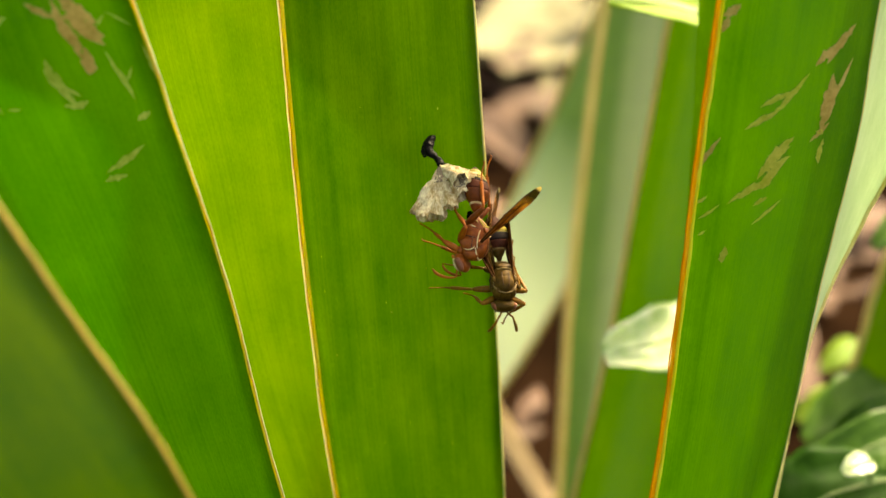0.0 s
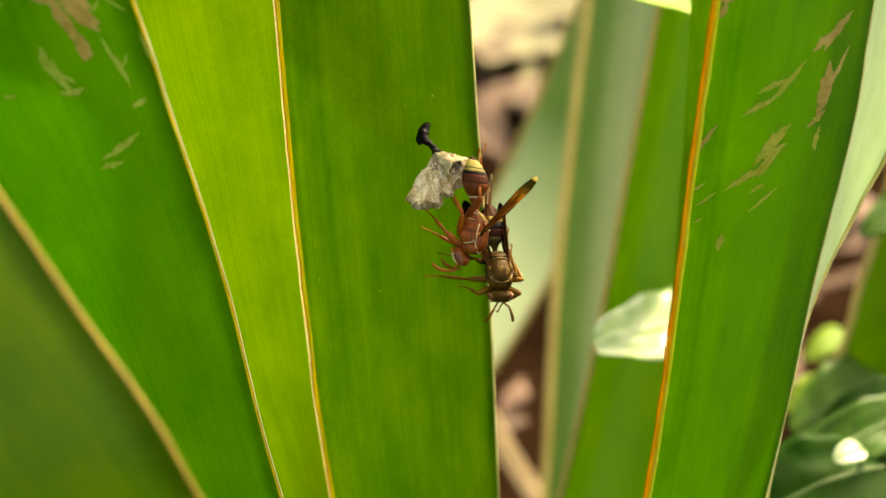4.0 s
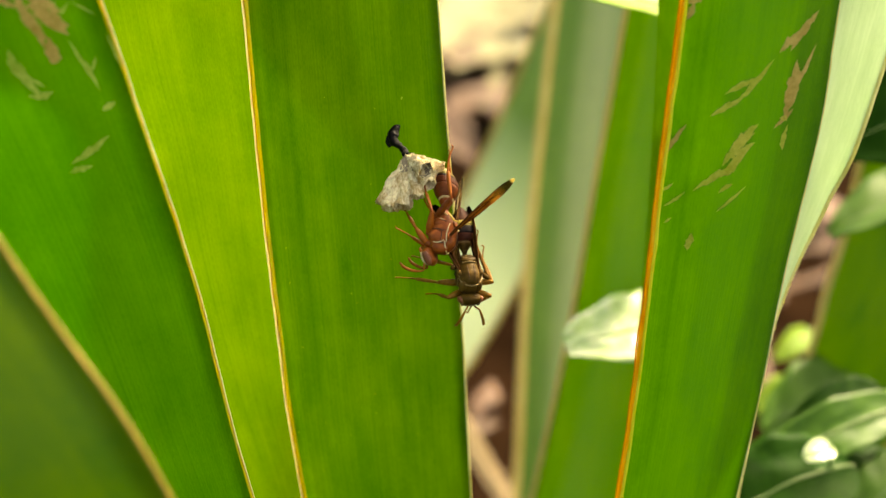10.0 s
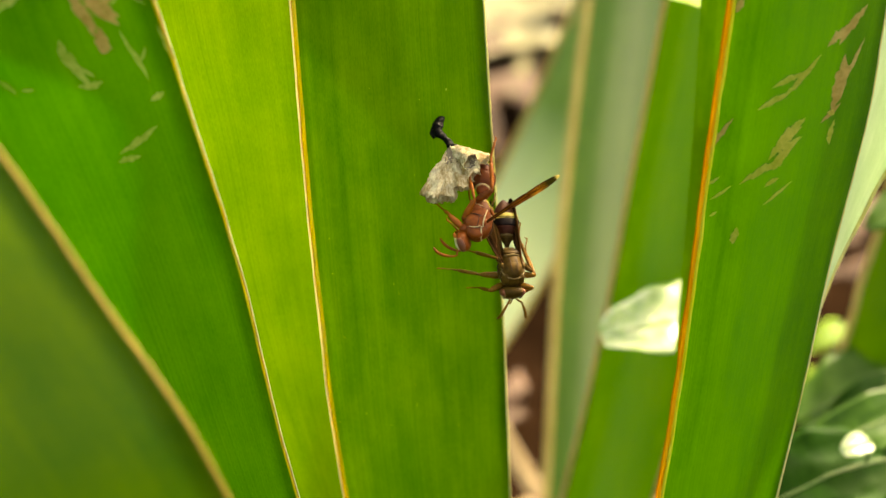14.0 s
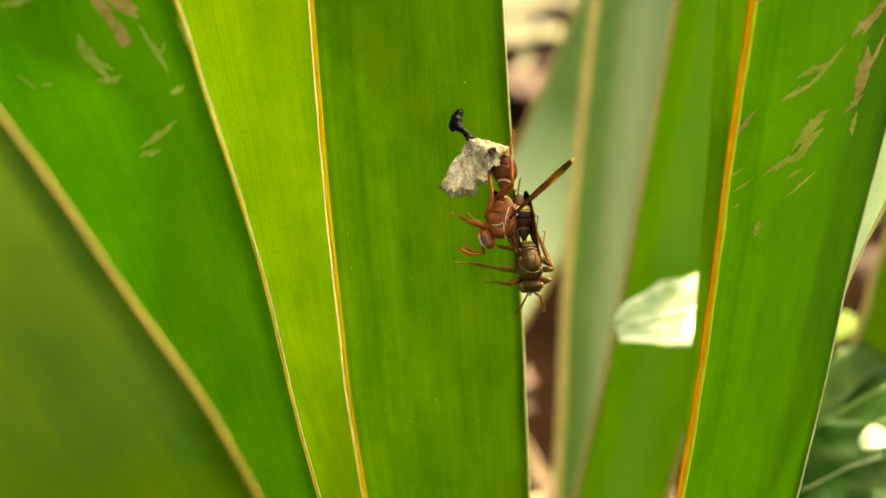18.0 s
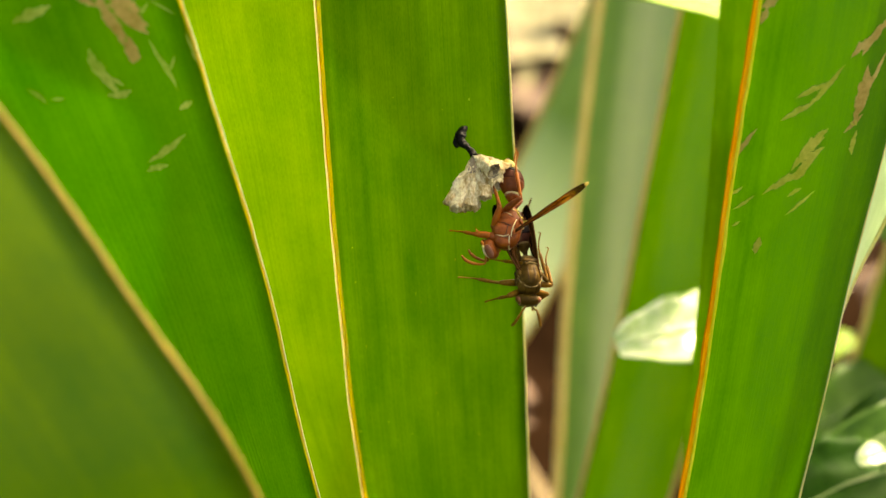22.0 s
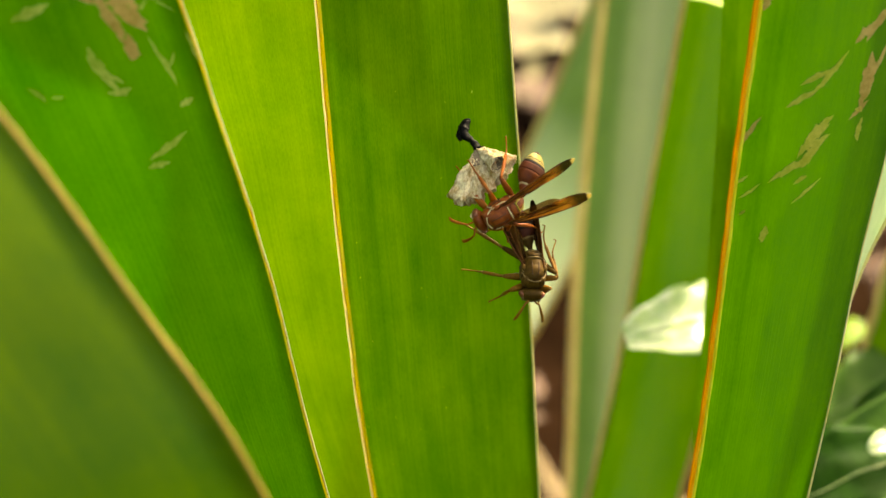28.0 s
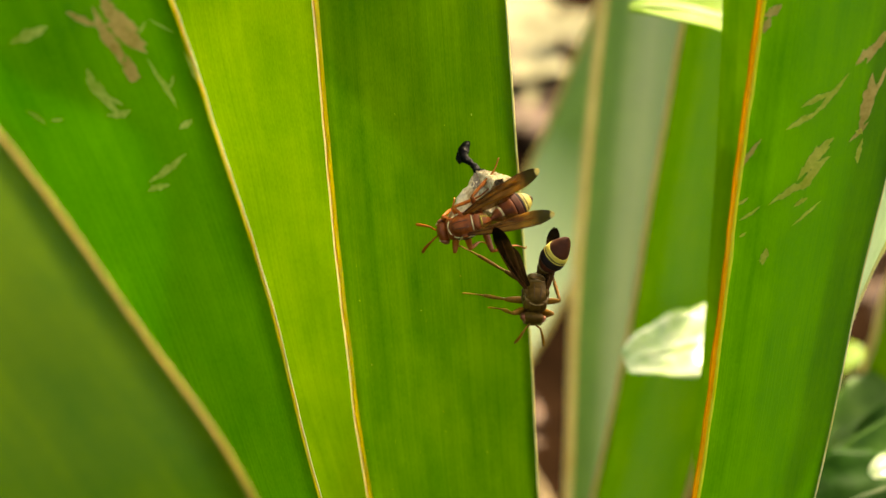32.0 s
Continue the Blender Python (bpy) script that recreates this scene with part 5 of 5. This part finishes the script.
def motions():
    key_wasp(WASP_A,
             [(0.0, (6.6, -14.1, 5.5), (-0.16, -0.99, 0.05), (0.93, -0.20, 0.30)), (3.0, (7.1, -14.9, 5.5), (-0.17, -0.98, 0.05), (0.93, -0.20, 0.30)), (6.0, (7.0, -14.8, 5.5), (-0.14, -0.99, 0.05), (0.93, -0.20, 0.30)),
              (9.0, (6.9, -14.9, 5.5), (-0.15, -0.99, 0.05), (0.93, -0.20, 0.30)), (12.0, (6.5, -13.9, 5.5), (-0.31, -0.95, 0.35), (0.93, -0.30, 0.10)), (13.0, (5.4, -13.8, 5.5), (-0.29, -0.96, 0.30), (0.93, -0.30, 0.12)),
              (16.0, (6.3, -14.5, 5.5), (-0.24, -0.97, 0.20), (0.93, -0.27, 0.2)), (19.0, (5.9, -14.4, 5.5), (-0.22, -0.98, 0.18), (0.94, -0.22, 0.22)), (21.0, (6.5, -12.9, 5.5), (-0.29, -0.96, 0.30), (0.93, -0.3, 0.12)),
              (23.0, (6.3, -14.9, 5.5), (-0.35, -0.94, 0.05), (0.90, -0.32, 0.3)), (24.5, (7.8, -14.2, 5.5), (-0.45, -0.89, 0.05), (0.82, -0.40, 0.42)), (26.5, (7.1, -13.9, 6.5), (-0.75, -0.66, 0.00), (0.45, -0.42, 0.79)),
              (27.0, (5.1, -13.8, 6.5), (-0.78, -0.62, 0.00), (0.35, -0.4, 0.85)), (28.0, (5.0, -12.5, 6.5), (-0.86, -0.50, 0.00), (0.25, -0.35, 0.9)), (29.0, (5.2, -12.2, 6.5), (-0.91, -0.41, 0.00), (0.2, -0.35, 0.9)),
              (30.0, (4.3, -11.7, 6.5), (-1.00, -0.08, 0.00), (0.0, -0.25, 0.95)), (31.0, (1.2, -10.5, 6.5), (-1.00, -0.01, 0.00), (0.0, -0.05, 0.99)), (31.5, (0.1, -11.1, 6.5), (-0.98, -0.17, 0.00), (-0.05, 0.05, 0.99)),
              (32.0, (0.1, -11.2, 6.5), (-0.98, -0.21, 0.00), (-0.05, 0.1, 0.99))],
             [[(0.0, (0.0, -14.3, 1.5)), (25.0, (2.7, -14.1, 1.5)), (27.0, (3.6, -15.4, 2.0)), (32.0, (-1.0, -12.7, 2.0))],
              [(0.0, (3.2, -9.8, 3.0)), (25.0, (4.6, -10.2, 3.0)), (27.0, (6.3, -16.2, 2.0)), (32.0, (2.1, -13.1, 2.0))],
              [(0.0, (7.9, -3.3, 2.5)), (25.0, (6.8, -3.6, 2.5)), (27.0, (9.9, -14.3, 2.0)), (30.0, (9.7, -14.7, 2.0)), (32.0, (7.3, -13.7, 2.0))],
              [(0.0, (-0.1, -12.3, 1.5)), (11.0, (0.7, -9.6, 1.5)), (16.0, (0.1, -14.0, 1.5)), (24.5, (-0.6, -14.0, 1.5)), (27.0, (1.0, -7.1, 2.5)), (28.0, (-0.5, -7.0, 2.5)), (30.0, (-1.4, -8.7, 2.5)), (32.0, (-1.5, -8.4, 2.5))],
              [(0.0, (3.5, -9.6, 4.0)), (12.0, (4.1, -7.1, 4.0)), (24.5, (3.9, -6.8, 4.0)), (27.0, (1.0, -6.5, 4.5)), (28.0, (1.0, -6.4, 4.5)), (30.0, (2.9, -4.3, 4.5)), (32.0, (2.8, -6.9, 5.0))],
              [(0.0, (7.2, -4.4, 4.5)), (24.5, (7.2, -4.3, 4.5)), (26.5, (8.7, -4.3, 4.0)), (28.0, (5.8, -3.3, 4.0)), (30.0, (4.8, -2.1, 4.0)), (32.0, (4.4, -3.2, 4.0))]],
             [[(0.0, (0.17, 0.66, -0.74), -10), (3.0, (0.10, 0.74, -0.66), -10), (6.0, (0.11, 0.70, -0.70), -10),
               (9.0, (0.11, 0.78, -0.61), -10), (12.0, (0.10, 0.37, -0.92), -10), (13.0, (0.10, 0.36, -0.93), -10),
               (16.0, (0.18, 0.46, -0.87), -10), (19.0, (0.15, 0.54, -0.83), -10), (21.0, (0.14, 0.34, -0.93), -10),
               (23.0, (0.30, 0.56, -0.77), -10), (24.5, (0.26, 0.57, -0.78), -10), (26.5, (0.77, 0.57, 0.30), -15),
               (27.0, (0.81, 0.50, 0.30), -15), (28.0, (0.91, 0.29, 0.30), -15), (29.0, (0.93, 0.23, 0.30), 0),
               (30.0, (0.95, 0.09, 0.30), 0), (31.0, (0.97, -0.09, 0.24), 0), (31.5, (0.98, 0.19, 0.00), 0),
               (32.0, (0.95, 0.21, 0.22), 0)],
              [(0.0, (0.66, 0.59, 0.46), 24), (3.0, (0.63, 0.64, 0.44), 24), (6.0, (0.58, 0.59, 0.56), 24),
               (9.0, (0.66, 0.63, 0.40), 24), (12.0, (0.83, 0.50, 0.23), 12), (13.0, (0.83, 0.48, 0.28), 12),
               (16.0, (0.72, 0.54, 0.44), 12), (19.0, (0.72, 0.68, 0.14), 12), (21.0, (0.74, 0.48, 0.48), 12),
               (23.0, (0.76, 0.65, 0.00), 12), (24.5, (0.69, 0.73, 0.00), 0), (26.5, (0.81, 0.50, 0.30), -24),
               (27.0, (0.79, 0.56, 0.24), -24), (28.0, (0.85, 0.53, 0.00), -24), (29.0, (0.86, 0.51, 0.00), -4),
               (30.0, (0.95, 0.31, 0.00), -4), (31.0, (0.98, 0.20, 0.00), -4), (31.5, (0.83, 0.47, 0.30), -4),
               (32.0, (0.82, 0.48, 0.30), -4)]],
             [(0.0, 0, 60, 12), (9.0, 0, 60, 12), (11.0, 0, 60, 30), (13.0, 0, 60, 38), (16.0, 0, 58, 22), (19.0, 0, 56, 14), (21.0, 0, 56, 34), (23.0, 0, 50, 12), (24.5, 0, 44, 6), (27.0, 0, 12, 0), (30.0, 0, 25, 0), (32.0, 0, 15, 0)],
             [(0.0, (0.04, 0.95, -0.32)), (3.0, (-0.01, 1.00, -0.00)), (6.0, (0.03, 1.00, -0.00)),
              (9.0, (0.04, 0.92, -0.39)), (12.0, (0.04, 0.67, -0.74)), (13.0, (0.05, 0.71, -0.70)),
              (16.0, (0.08, 0.86, -0.51)), (19.0, (0.03, 0.92, -0.39)), (21.0, (0.00, 0.72, -0.69)),
              (23.0, (-0.09, 1.00, -0.00)), (24.5, (-0.16, 0.96, -0.23)), (26.5, (0.20, 0.91, -0.35)),
              (27.0, (0.42, 0.84, -0.35)), (28.0, (0.39, 0.85, -0.35)), (29.0, (0.44, 0.83, -0.35)),
              (30.0, (0.67, 0.65, -0.35)), (31.0, (0.92, 0.19, -0.35)), (31.5, (0.83, 0.44, -0.35)),
              (32.0, (0.83, 0.44, -0.35))],
             ((0.3, 1.0, 0.25), (0.0, 1.0, 0.8), (0.5, 0.9, 1.0)))
    key_wasp(WASP_B,
             [(0.0, (10.4, -19.6, 4.0), (0.14, -0.99, 0.62), (0.16, 0.55, 0.82)), (16.0, (9.9, -20.3, 4.0), (0.16, -0.99, 0.62), (0.16, 0.55, 0.82)), (23.0, (9.3, -20.0, 4.0), (0.02, -1.00, 0.62), (0.16, 0.55, 0.82)),
              (24.5, (9.6, -19.1, 4.0), (-0.06, -1.00, 0.62), (0.16, 0.55, 0.82)), (26.5, (9.5, -19.7, 4.0), (-0.13, -0.99, 0.62), (0.16, 0.55, 0.82)), (27.0, (9.4, -20.5, 4.0), (-0.15, -0.99, 0.62), (0.16, 0.55, 0.82)),
              (28.0, (9.2, -20.4, 4.0), (-0.02, -1.00, 0.62), (0.16, 0.55, 0.82)), (29.0, (9.5, -20.2, 4.0), (-0.03, -1.00, 0.62), (0.16, 0.55, 0.82)), (30.0, (9.5, -20.6, 4.0), (-0.12, -0.99, 0.62), (0.16, 0.55, 0.82)),
              (31.0, (9.7, -20.4, 4.0), (-0.09, -1.00, 0.62), (0.16, 0.55, 0.82)), (31.5, (9.2, -20.6, 4.0), (-0.07, -1.00, 0.62), (0.16, 0.55, 0.82)), (32.0, (9.5, -20.5, 4.0), (-0.06, -1.00, 0.62), (0.16, 0.55, 0.82))],
             [[(0.0, (10.5, -24.7, 1.0)), (32.0, (9.7, -24.3, 1.0))],
              [(0.0, (11.6, -17.5, 0.5)), (32.0, (11.9, -17.5, 0.5))],
              [(0.0, (11.2, -15.2, 1.0)), (28.0, (10.5, -15.6, 1.0)), (32.0, (11.5, -17.5, 1.0))],
              [(0.0, (6.1, -21.6, 1.0)), (28.0, (4.3, -24.5, 1.0)), (32.0, (4.3, -22.6, 1.0))],
              [(0.0, (1.3, -20.7, 1.0)), (23.0, (0.9, -20.5, 1.0)), (28.0, (0.6, -20.5, 1.0)), (30.0, (0.8, -20.7, 1.0)), (32.0, (0.8, -20.6, 1.0))],
              [(0.0, (3.2, -17.6, 1.0)), (24.5, (4.7, -18.3, 1.0)), (27.0, (-0.8, -15.0, 1.0)), (28.0, (-0.6, -13.8, 1.0)), (30.0, (-0.6, -14.0, 1.0)), (32.0, (-0.5, -14.0, 1.0))]],
             [[(0.0, (-0.14, 0.85, -0.50), 68), (16.0, (-0.17, 0.87, -0.46), 68), (23.0, (-0.15, 0.90, -0.41), 68),
               (24.5, (-0.03, 0.87, -0.50), 68), (26.5, (0.10, 0.86, -0.50), 68), (27.0, (-0.11, 0.91, -0.41), 68),
               (28.0, (-0.15, 0.89, -0.43), 68), (29.0, (-0.15, 0.90, -0.41), 68), (30.0, (0.07, 0.86, -0.50), 68),
               (31.0, (0.11, 0.86, -0.50), 68), (31.5, (0.14, 0.85, -0.50), 30), (32.0, (0.17, 0.85, -0.50), -10)],
              [(0.0, (-0.35, 0.89, -0.30), 0), (16.0, (-0.35, 0.89, -0.30), 0), (23.0, (-0.34, 0.89, -0.30), 0),
               (24.5, (-0.35, 0.89, -0.30), 0), (26.5, (-0.33, 0.89, -0.30), 0), (27.0, (-0.35, 0.89, -0.30), 0),
               (28.0, (-0.35, 0.89, -0.30), 0), (29.0, (-0.33, 0.89, -0.30), 0), (30.0, (-0.38, 0.81, 0.45), 0),
               (31.0, (-0.43, 0.78, 0.45), 0), (31.5, (-0.43, 0.78, 0.45), 0), (32.0, (-0.43, 0.78, 0.45), 0)]],
             [(0.0, 0, 40, 0), (32.0, 0, 30, 0)],
             [(0.0, (-0.15, 0.94, -0.30)), (16.0, (-0.04, 0.95, -0.30)), (23.0, (-0.17, 0.94, -0.30)),
              (24.5, (-0.07, 0.95, -0.30)), (26.5, (-0.54, 0.79, -0.30)), (27.0, (-0.62, 0.72, -0.30)),
              (28.0, (-0.33, 0.89, -0.30)), (29.0, (-0.16, 0.94, -0.30)), (30.0, (-0.06, 0.70, 0.71)),
              (31.0, (0.09, 0.76, 0.65)), (31.5, (0.27, 0.71, 0.65)), (32.0, (0.58, 0.62, 0.53))],
             ((0.6, 1.0, 0.3), (0.5, 1.0, 0.5), (0.2, 1.0, 0.7)))


motions()
